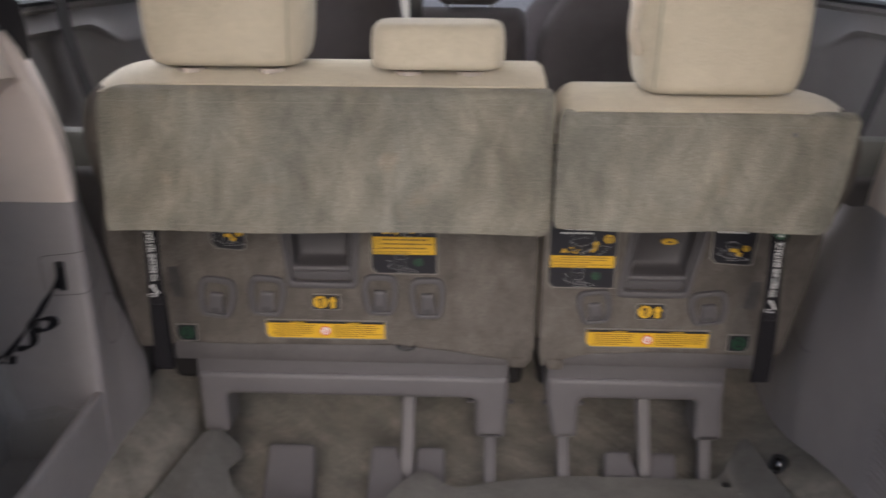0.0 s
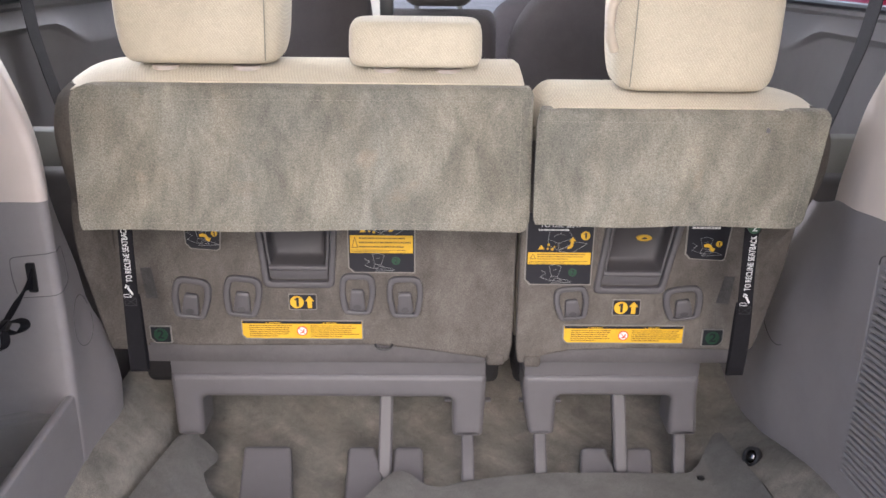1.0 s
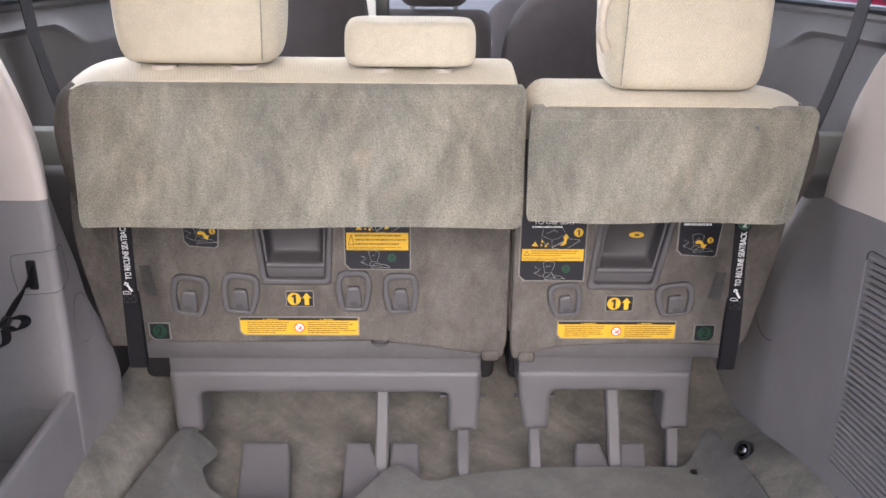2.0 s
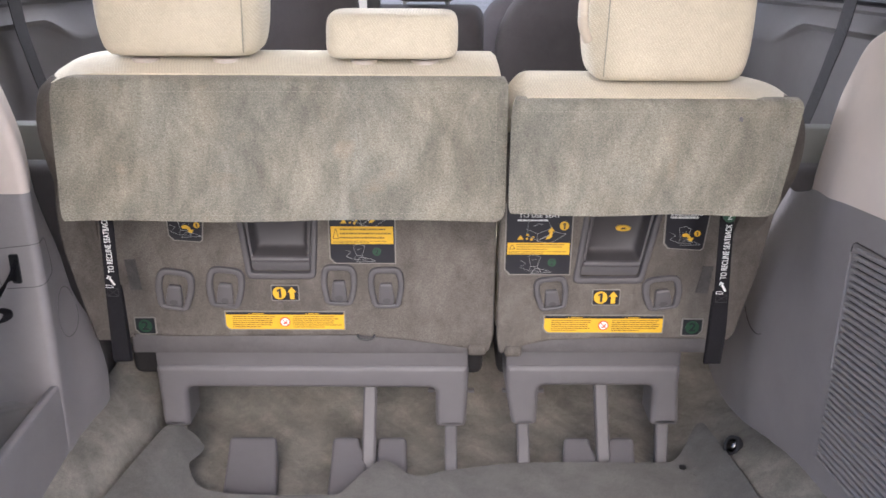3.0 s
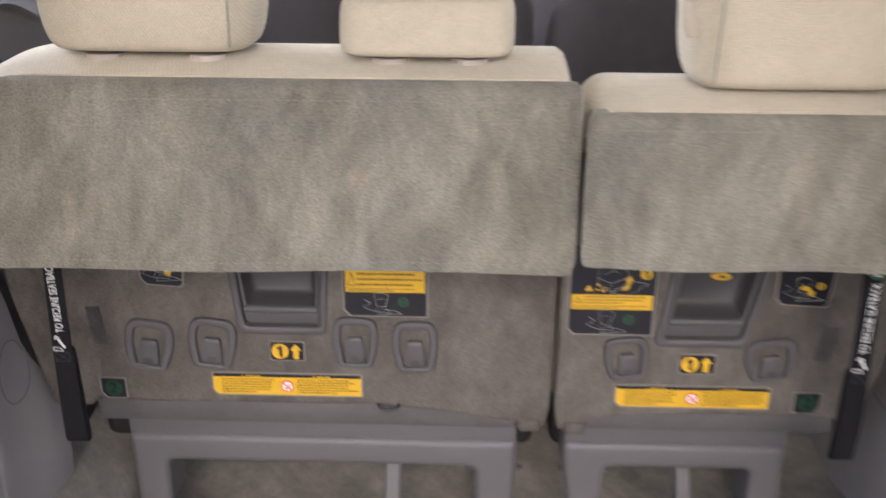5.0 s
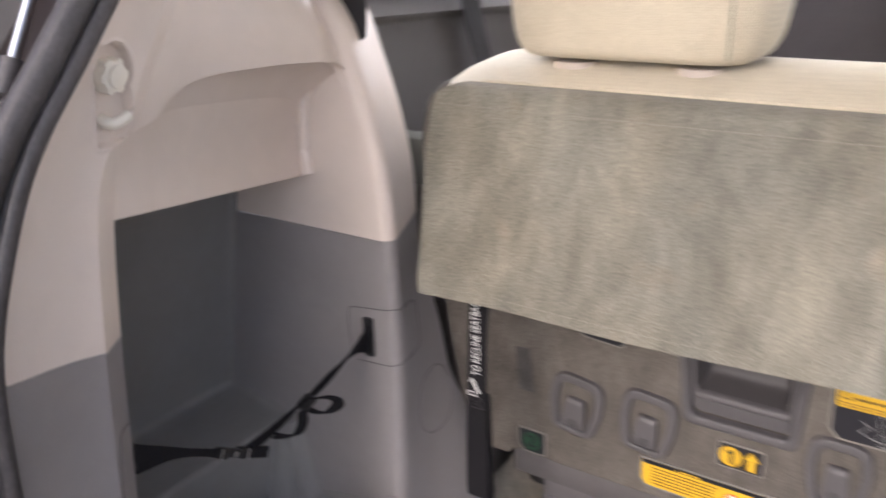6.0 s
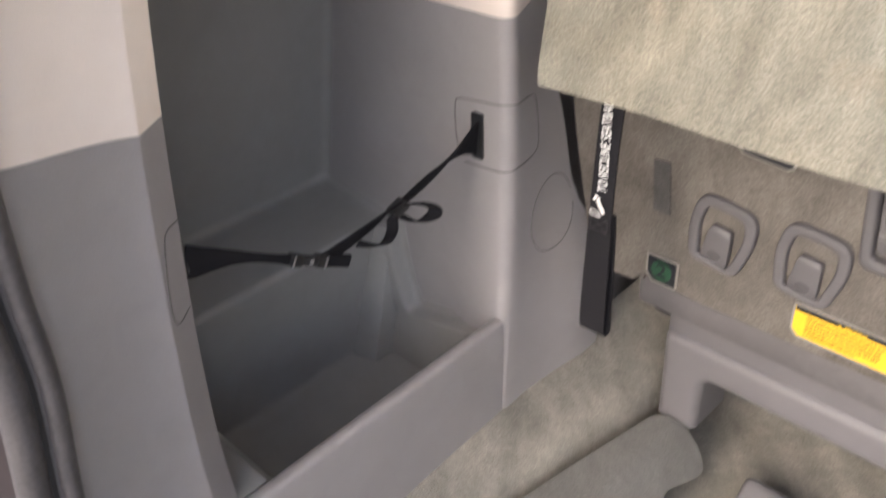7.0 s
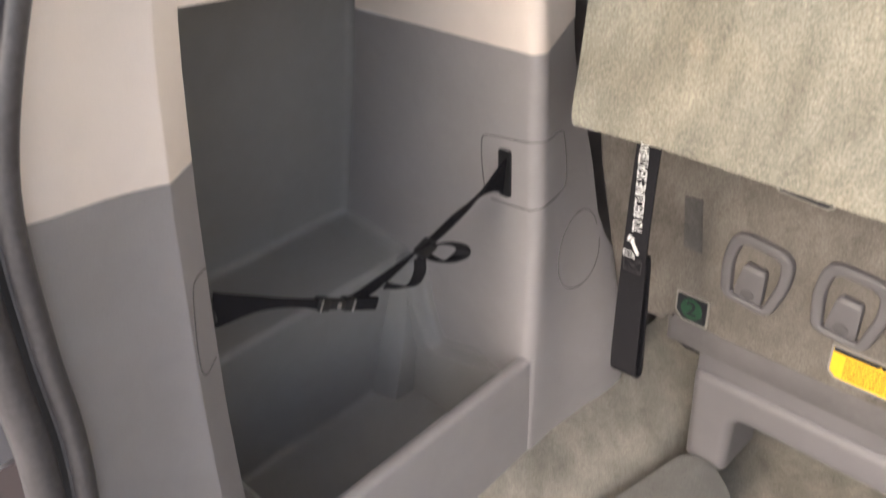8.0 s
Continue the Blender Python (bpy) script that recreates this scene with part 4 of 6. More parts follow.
def handle(seat, low, top, z0, z1, y, spot=False):
    """A pull handle: low and top give its left and right edge at the heights z0 and z1. A bezel stands round a paddle with a
    deep cup, a rounded pull lip and a shelf under it."""
    def edge(z, inset):
        t = (z - z0) / (z1 - z0)
        return low[0] + (top[0] - low[0]) * t + inset, low[1] + (top[1] - low[1]) * t - inset

    def quad(za, zb, ia, ib=None):
        ib = ia if ib is None else ib
        (a, b), (c, d) = edge(za, ia), edge(zb, ib)
        return [(a, za), (b, za), (d, zb), (c, zb)]

    hole = round_poly(quad(z0 + 0.0105, z1 - 0.004, 0.0098), [0.006, 0.006, 0.004, 0.004], 4)
    bez = part("pull_handle", prism(round_poly(quad(z0, z1, 0.0), [0.011, 0.011, 0.008, 0.008], 5), y - 0.0055, y + 0.004, holes=[hole], bevel=0.0032, seg=3), LATCHGREY, seat, "grey plastic pull handle in a bezel")
    cup = round_poly(quad(z0 + 0.037, z1 - 0.008, 0.0150, 0.0165), 0.006, 4)
    paddle = round_poly(quad(z0 + 0.0155, z1 - 0.0045, 0.0108), 0.003, 3)
    part("paddle", prism(paddle, y + 0.0005, y + 0.008, holes=[cup], bevel=0.0016), LATCHGREY, bez)
    # shelf that shows in the slot under the lip
    part("shelf", prism(quad(z0 + 0.009, z0 + 0.024, 0.009), y + 0.007, y + 0.010), LATCHGREY, bez)
    b = bmesh.new()
    cx = sum(p[0] for p in cup) / len(cup)
    cz = sum(p[1] for p in cup) / len(cup)
    rows = []
    for k, d in ((1.0, 0.0012), (0.985, 0.006), (0.96, 0.018), (0.92, 0.0265), (0.82, 0.030)):
        rows.append([b.verts.new((cx + (p[0] - cx) * k, y + d, cz + 0.004 * d / 0.03 + (p[1] - cz) * k)) for p in cup])
    for fr, bk in zip(rows, rows[1:]):
        for i in range(len(fr)):
            j = (i + 1) % len(fr)
            b.faces.new((fr[i], fr[j], bk[j], bk[i]))
    b.faces.new(rows[-1])
    part("cup", b, LATCHSHADE, bez, "recessed finger cup with its shade put into the colour", 60)
    (xa, xb), zl = edge(z0 + 0.03, 0.0125), z0 + 0.0275
    lip = loft([[(x, y + q, zl + h) for q, h in ((0.006, 0.0), (0.0000, 0.0003), (-0.0030, 0.0020), (-0.0042, 0.0048), (-0.0036, 0.0078), (-0.0012, 0.0098), (0.006, 0.0105))] for x in (xa, xa + 0.0012, xb - 0.0012, xb)])
    part("pull_lip", lip, LATCHGREY, bez, "", 50)
    if spot:
        e = [(0.3315 + 0.0120 * math.cos(a), 0.4425 + 0.0046 * math.sin(a)) for a in steps(0, 6.1, 24)]
        sp = part("number_spot", prism(e, y + 0.0250, y + 0.031), LABELYELLOW, bez, "small yellow oval number sticker")
        part("print", prism([(0.3265, 0.4412), (0.3365, 0.4412), (0.3345, 0.4442), (0.3305, 0.4442)], y + 0.0246, y + 0.0254), LABELBLACK, sp)
    return hole


UPRIGHT = Matrix.Rotation(radians(90), 4, "X")


def at_face(x, y, z, turn=0):
    return Matrix.Translation((x, y, z)) @ UPRIGHT @ Matrix.Rotation(radians(turn), 4, "Z")


def figure_one(x, z, h, y):
    """A printed figure 1 with a flag."""
    pts = [(-0.09, -0.5), (0.16, -0.5), (0.16, 0.5), (-0.04, 0.5), (-0.32, 0.30), (-0.22, 0.15), (-0.09, 0.24)]
    return prism([(x + px * h, z + pz * h) for px, pz in pts], y, y + 0.0004)


def label_one(seat, x, y, z):
    b = prism(round_poly([(x - 0.0225, z - 0.014), (x + 0.0225, z - 0.014), (x + 0.0225, z + 0.014), (x - 0.0225, z + 0.014)], 0.003), y - 0.0015, y + 0.002)
    lab = part("step_label", b, LABELGREY, seat, "black label with a yellow figure and arrow")
    b = prism(round_poly([(x - 0.021, z - 0.0125), (x + 0.021, z - 0.0125), (x + 0.021, z + 0.0125), (x - 0.021, z + 0.0125)], 0.002), y - 0.0020, y + 0.001)
    part("ground_print", b, LABELBLACK, lab)
    part("figure_disc", disc(x - 0.009, z, 0.0108, y - 0.0025, y), LABELYELLOW, lab)
    part("figure", figure_one(x - 0.0085, z, 0.0155, y - 0.0029), LABELBLACK, lab)
    ar = [(x + 0.011, z + 0.0105), (x + 0.0185, z + 0.0015), (x + 0.0145, z + 0.0015), (x + 0.0145, z - 0.0105), (x + 0.0075, z - 0.0105), (x + 0.0075, z + 0.0015), (x + 0.0035, z + 0.0015)]
    part("arrow", prism(ar, y - 0.0025, y), LABELYELLOW, lab)


def label_two(seat, x, y, z, flip=1):
    o = [(x - 0.0175 * flip, z + 0.0155), (x + 0.0175 * flip, z + 0.0155), (x + 0.0175 * flip, z - 0.0155), (x - 0.010 * flip, z - 0.0155), (x - 0.0175 * flip, z - 0.007)]
    lab = part("step_label", prism(round_poly(o, 0.002), y - 0.0015, y + 0.002), LABELGREY, seat, "dark green label with a figure")
    i = [(x + (a - x) * 0.88, z + (c - z) * 0.87) for a, c in o]
    part("ground_print", prism(round_poly(i, 0.0015), y - 0.002, y + 0.001), LABELBLACK, lab)
    part("figure_disc", disc(x, z, 0.0112, y - 0.0025, y), LABELGREEN, lab)
    part("figure", lettering("2", 0.021, at_face(x, y - 0.0029, z), 1.1, 0.0004), LABELBLACK, lab)


def text_bars(b, x0, x1, z0, z1, rows, y, rnd, h=0.34):
    """Unreadable print: rows of words as bars."""
    dz = (z1 - z0) / rows
    for r in range(rows):
        zc = z1 - dz * (r + 0.5)
        x = x0
        end = x1 - rnd.uniform(0, 0.45 if r == rows - 1 else 0.16) * (x1 - x0)
        while x < end - 0.001:
            l = min(rnd.choice((0.0016, 0.0026, 0.0036, 0.005, 0.0066)), end - x)
            prism([(x, zc - dz * h / 2), (x + l, zc - dz * h / 2), (x + l, zc + dz * h / 2), (x, zc + dz * h / 2)], y, y + 0.0003, bm=b)
            x += l + 0.0008
    return b


PRINTBROWN = material("print_brown", (0.085, 0.045, 0.012), 0.5, grain=0.1, grain_scale=500)


def warning_strip(seat, x0, x1, z0, z1, y, seed):
    rnd = random.Random(seed)
    o = [(x0, z1), (x1, z1), (x1, z0), (x0 + 0.006, z0), (x0, z0 + 0.006)]
    lab = part("warning_label", prism(round_poly([(x0 - 0.002, z1 + 0.002), (x1 + 0.002, z1 + 0.002), (x1 + 0.002, z0 - 0.002), (x0 + 0.004, z0 - 0.002), (x0 - 0.002, z0 + 0.005)], 0.002), y - 0.0012, y + 0.002), LABELGREY, seat,
               "long yellow warning label with a black heading")
    part("ground_print", prism(o, y - 0.0017, y + 0.001), LABELYELLOW, lab)
    part("heading", prism([(x0 + 0.0005, z1 - 0.0042), (x1 - 0.0005, z1 - 0.0042), (x1 - 0.0005, z1), (x0 + 0.0005, z1)], y - 0.0021, y), LABELBLACK, lab)
    b = bmesh.new()
    for c in (0.27, 0.75):
        xc = x0 + (x1 - x0) * c
        text_bars(b, xc - 0.009, xc + 0.012, z1 - 0.0033, z1 - 0.0013, 1, y - 0.0025, rnd, 0.8)
        prism([(xc - 0.0145, z1 - 0.0034), (xc - 0.0115, z1 - 0.0034), (xc - 0.013, z1 - 0.0010)], y - 0.0025, y - 0.0022, bm=b)
    tagged(part("heading_print", b, LABELYELLOW, lab), kind="stuff")
    b = bmesh.new()
    xm = (x0 + x1) / 2
    text_bars(b, x0 + 0.011, xm - 0.016, z0 + 0.002, z1 - 0.006, 6, y - 0.0021, rnd, 0.36)
    tagged(part("small_print", b, PRINTBROWN, lab), kind="stuff")
    b = bmesh.new()
    text_bars(b, xm + 0.013, x1 - 0.004, z0 + 0.002, z1 - 0.006, 6, y - 0.0021, rnd, 0.36)
    tagged(part("small_print", b, PRINTBROWN, lab), kind="stuff")
    zc = (z0 + z1) / 2 - 0.002
    d = part("ban_sign", disc(xm, zc, 0.0085, y - 0.0021, y), LABELRED, lab, "red and white prohibition sign")
    b = disc(xm, zc, 0.0068, y - 0.0025, y)
    part("ban_ground", b, LABELWHITE, lab)
    b = bmesh.new()
    lines(b, [(xm - 0.003, zc - 0.003), (xm + 0.002, zc - 0.002), (xm + 0.003, zc + 0.003)], 0.002, y - 0.0028)
    lines(b, [(xm - 0.0048, zc + 0.0048), (xm + 0.0048, zc - 0.0048)], 0.0013, y - 0.0029)
    tagged(part("ban_symbol", b, LABELRED, lab), kind="stuff")


def drawing(b, x, z, s, y, kind):
    """Line drawings of a folding seat on the labels."""
    def P(*pts):
        return [(x + px * s, z + pz * s) for px, pz in pts]
    w = 0.00034
    if kind == "box":
        lines(b, P((-0.5, 0.05), (-0.42, 0.38), (0.22, 0.45), (0.42, 0.1), (-0.1, -0.12)), w, y, True)
        lines(b, P((-0.5, 0.05), (-0.46, -0.2), (-0.1, -0.38), (-0.1, -0.12)), w, y)
        lines(b, P((-0.1, -0.38), (0.4, -0.12), (0.42, 0.1)), w, y)
        lines(b, P((-0.3, 0.15), (-0.05, 0.28), (0.12, 0.2)), w, y)
        lines(b, P((-0.1, -0.42), (0.55, -0.05), (0.95, -0.12), (0.4, -0.5)), w, y, True)
    else:
        lines(b, P((-0.2, -0.1), (-0.32, 0.42), (-0.05, 0.5), (0.25, 0.38), (0.1, -0.12)), w, y, True)
        lines(b, P((-0.7, 0.2), (-0.45, 0.05), (-0.7, -0.15), (-0.35, -0.3)), w, y)
        lines(b, P((-0.2, -0.1), (-0.3, -0.32), (0.3, -0.35), (0.1, -0.12)), w, y)
        lines(b, P((0.0, -0.2), (0.5, -0.28), (0.75, -0.4), (-0.2, -0.46)), w, y, True)
        lines(b, P((-0.15, 0.2), (0.05, 0.25)), w, y)
    return b


def label_big(seat, x0, x1, z0, z1, y, band, seed, heading=False):
    """The large black instruction label with a yellow band."""
    rnd = random.Random(seed)
    o = [(x0, z1), (x1, z1), (x1, z0), (x0 + 0.008, z0), (x0, z0 + 0.008)]
    g = [(x0 - 0.002, z1), (x1 + 0.002, z1), (x1 + 0.002, z0 - 0.002), (x0 + 0.006, z0 - 0.002), (x0 - 0.002, z0 + 0.007)]
    lab = part("instruction_label", prism(g, y - 0.001, y + 0.002), LABELGREY, seat, "black instruction label with line drawings and a yellow band")
    part("ground_print", prism(o, y - 0.0015, y + 0.001), LABELBLACK, lab)
    b0, b1 = band
    part("yellow_band", prism([(x0 + 0.002, b0), (x1 - 0.002, b0), (x1 - 0.002, b1), (x0 + 0.002, b1)], y - 0.002, y), LABELYELLOW, lab)
    b = text_bars(bmesh.new(), x0 + 0.016, x1 - 0.005, b0 + 0.007, b1 - 0.001, 3, y - 0.0024, rnd, 0.35)
    text_bars(b, x0 + 0.004, x1 - 0.005, b0 + 0.001, b0 + 0.006, 2, y - 0.0024, rnd, 0.4)
    lines(b, [(x0 + 0.005, b0 + 0.009), (x0 + 0.014, b0 + 0.009), (x0 + 0.0095, b1 - 0.003)], 0.0011, y - 0.0024, True)
    tagged(part("small_print", b, LABELPRINT, lab), kind="stuff")
    b = drawing(bmesh.new(), (x0 + x1) / 2 - 0.004, (z0 + b0) / 2, (b0 - z0) * 1.0, y - 0.0019, "seat")
    xm = (x0 + x1) / 2
    drawing(b, xm + 0.002, b1 + 0.02, 0.042, y - 0.0019, "box")
    tagged(part("line_drawing", b, LABELINK, lab), kind="stuff")
    d = part("green_disc", disc(x0 + (x1 - x0) * 0.72, (z0 + b0) / 2 + 0.003, 0.0068, y - 0.002, y), LABELGREEN, lab)
    part("figure", lettering("2", 0.012, at_face(x0 + (x1 - x0) * 0.72, y - 0.0024, (z0 + b0) / 2 + 0.003)), LABELBLACK, lab)
    part("yellow_disc", disc(x1 - 0.012, b1 + 0.028, 0.0072, y - 0.002, y), LABELYELLOW, lab)
    part("figure", figure_one(x1 - 0.0117, b1 + 0.028, 0.0095, y - 0.0024), LABELBLACK, lab)
    part("warning_triangle", prism([(x0 + 0.017, b1 + 0.005), (x0 + 0.027, b1 + 0.005), (x0 + 0.022, b1 + 0.0125)], y - 0.002, y), LABELYELLOW, lab)
    b = prism([(xm + 0.011, b1 + 0.006), (xm + 0.016, b1 + 0.0065), (xm + 0.020, b1 + 0.010), (xm + 0.021, b1 + 0.019), (xm + 0.0245, b1 + 0.019), (xm + 0.0195, b1 + 0.0255), (xm + 0.0140, b1 + 0.019), (xm + 0.0165, b1 + 0.0185), (xm + 0.016, b1 + 0.0115), (xm + 0.0125, b1 + 0.0095)], y - 0.0022, y)
    part("yellow_arrow", b, LABELYELLOW, lab)
    b = disc(xm - 0.0175, b1 + 0.013, 0.0020, y - 0.0022, y, 10)
    for dx, dz, r in ((-0.001, 0.0065, 0.0016), (0.006, 0.0055, 0.0022), (0.009, 0.0095, 0.0012)):
        prism([(xm - 0.0175 + dx + r * math.cos(a), b1 + dz + r * math.sin(a)) for a in steps(0, 5.6, 9)], y - 0.0022, y, bm=b)
    part("yellow_mark", b, LABELYELLOW, lab)
    if heading:
        part("heading", lettering("TO USE SEAT", 0.0095, at_face(xm, y - 0.002, b1 + 0.0445), 1.15), LABELWHITE, lab)
        b = text_bars(bmesh.new(), xm - 0.034, xm + 0.034, b1 + 0.0355, b1 + 0.0385, 1, y - 0.002, rnd, 0.8)
        tagged(part("small_print", b, LABELWHITE, lab), kind="stuff")


def label_small(seat, x0, x1, z0, z1, y, seed, heading=False):
    rnd = random.Random(seed)
    o = [(x0 - 0.002, z1), (x1 + 0.001, z1), (x1 - 0.004, z0 + 0.002), (x1 - 0.008, z0 - 0.001), (x0 + 0.006, z0 + 0.002), (x0 - 0.001, z0 + 0.010)]
    lab = part("instruction_label", prism([((x0 + x1) / 2 + (a - (x0 + x1) / 2) * 1.07, c - 0.0015) for a, c in o], y - 0.001, y + 0.002), LABELGREY, seat, "small black label with a line drawing")
    part("ground_print", prism(o, y - 0.0015, y + 0.001), LABELBLACK, lab)
    xm = (x0 + x1) / 2
    b = drawing(bmesh.new(), xm - 0.002, z0 + 0.021, 0.033, y - 0.0019, "seat")
    tagged(part("line_drawing", b, LABELINK, lab), kind="stuff")
    part("yellow_disc", disc(xm + 0.0165, z0 + 0.026, 0.0048, y - 0.002, y), LABELYELLOW, lab)
    part("figure", figure_one(xm + 0.0167, z0 + 0.026, 0.0065, y - 0.0024), LABELBLACK, lab)
    part("yellow_marks", prism([(xm - 0.007, z0 + 0.0245), (xm - 0.006, z0 + 0.0205), (xm + 0.001, z0 + 0.0205), (xm + 0.004, z0 + 0.0175), (xm + 0.0015, z0 + 0.0165), (xm + 0.0085, z0 + 0.0125), (xm + 0.0115, z0 + 0.0195), (xm + 0.008, z0 + 0.0185), (xm + 0.004, z0 + 0.0245), (xm - 0.001, z0 + 0.0265)], y - 0.0021, y), LABELYELLOW, lab)
    if heading:
        b = text_bars(bmesh.new(), x0 + 0.004, x1 - 0.004, z1 - 0.014, z1 - 0.004, 2, y - 0.002, rnd, 0.7)
        tagged(part("small_print", b, LABELWHITE, lab), kind="stuff")


def recline_strap(seat, x, y, z_top, z_low, tops, text_mid, spot=False):
    """A hanging black loop of webbing with white lettering that reads upwards; tops: how far it leans by the top and the middle."""
    zf = text_mid - 0.074
    dx, dm = tops
    c = [(x + dx, y + 0.012, z_top), (x + dm, y + 0.002, text_mid), (x + dm * 0.3, y - 0.001, zf)]
    st = part("recline_strap", ribbon(c, [(0.0100, 0, 0), (0.0102, 0, 0), (0.0108, 0, 0)], 0.0016), WEB, seat, "black webbing pull strap with white lettering")
    loop = [(x + dm * 0.3, y + 0.0005, zf + 0.010), (x, y - 0.0015, (zf + z_low) / 2), (x - 0.001, y - 0.001, z_low + 0.012), (x - 0.001, y + 0.0005, z_low + 0.002), (x - 0.0008, y + 0.0035, z_low),
            (x - 0.0002, y + 0.0062, z_low + 0.004), (x, y + 0.0062, z_low + 0.03), (x + dm * 0.3, y + 0.0045, zf - 0.01), (x + dm * 0.3, y + 0.003, zf + 0.010)]
    part("loop", ribbon(loop, [(0.0112, 0, 0), (0.0122, 0, 0), (0.0124, 0.0006, 0), (0.0124, 0.0006, 0), (0.0124, 0.0006, 0), (0.0124, 0.0006, 0), (0.0122, 0, 0), (0.0115, 0, 0), (0.0112, 0, 0)], 0.0016, 90), WEB, st)
    b = bmesh.new()
    xs, zs = x + dm * 0.3, zf + 0.001
    lines(b, [(xs - 0.008, zs - 0.006), (xs + 0.008, zs - 0.006), (xs + 0.008, zs + 0.006), (xs - 0.008, zs + 0.006)], 0.0007, y - 0.0036, True)
    lines(b, [(xs - 0.008, zs - 0.006), (xs + 0.008, zs + 0.006)], 0.0007, y - 0.0036)
    lines(b, [(xs - 0.008, zs + 0.006), (xs + 0.008, zs - 0.006)], 0.0007, y - 0.0036)
    tagged(part("stitching", b, BELT, st, "black box stitching"), kind="stuff")
    lean = math.degrees(math.atan2(dx - dm, z_top - text_mid))
    m = Matrix.Translation((x + dm + 0.0012, y - 0.0040, text_mid)) @ UPRIGHT @ Matrix.Rotation(radians(90 - lean), 4, "Z")
    part("lettering", lettering("TO RECLINE SEATBACK", 0.0122, m, 1.0, 0.0, 0.084), LABELWHITE, st)
    b = bmesh.new()
    zi = text_mid - 0.058
    xi = x + dm * 0.4
    yp = y - 0.0046
    lines(b, [(xi - 0.0085, zi - 0.007), (xi - 0.0085, zi - 0.003), (xi - 0.001, zi - 0.003), (xi + 0.002, zi - 0.007)], 0.0007, yp, True)
    lines(b, [(xi + 0.0045, zi - 0.003), (xi - 0.002, zi + 0.008)], 0.0030, yp)
    lines(b, [(xi - 0.0055, zi + 0.007), (xi - 0.003, zi + 0.011)], 0.0018, yp)
    lines(b, [(xi - 0.0045, zi + 0.0115), (xi + 0.0005, zi + 0.009)], 0.0014, yp)
    tagged(part("symbol", b, LABELWHITE, st), kind="stuff")
    if spot:
        xd = x + dm + (dx - dm) * 0.35 + 0.001
        part("green_disc", disc(xd, text_mid + 0.053, 0.0088, y - 0.0015, y + 0.0035), LABELGREEN, st)
        part("figure", lettering("2", 0.015, at_face(xd, y - 0.0020, text_mid + 0.053)), LABELWHITE, st)


def cushion(x0, x1, waist, prof, left_r, right_r):
    """A padded seat back, swept from side to side with rounded shoulders."""
    rings = []
    for x in [x0 + (x1 - x0) * (0.5 - 0.5 * math.cos(math.pi * i / 40)) for i in range(41)]:
        d0, d1 = (x - x0) / left_r, (x1 - x) / right_r
        k = 1.0
        for d in (d0, d1):
            if d < 1:
                k = min(k, math.sqrt(max(0.0, 1 - (1 - d) ** 2)))
        ring = []
        for y, z in prof:
            zz = 0.25 + (z - 0.25) * (1 - (1 - k) * 0.135)
            yc = 1.56
            u = (x - x0) / (x1 - x0)
            xx = x + max(0.0, 0.56 - z) * (waist[0] * max(0.0, 1 - u / 0.3) - waist[1] * max(0.0, 1 - (1 - u) / 0.3))
            ring.append((xx, yc + (y - yc) * (0.35 + 0.65 * min(1, k * 1.15)), zz))
        rings.append(ring)
    bm = loft(rings)
    return bm


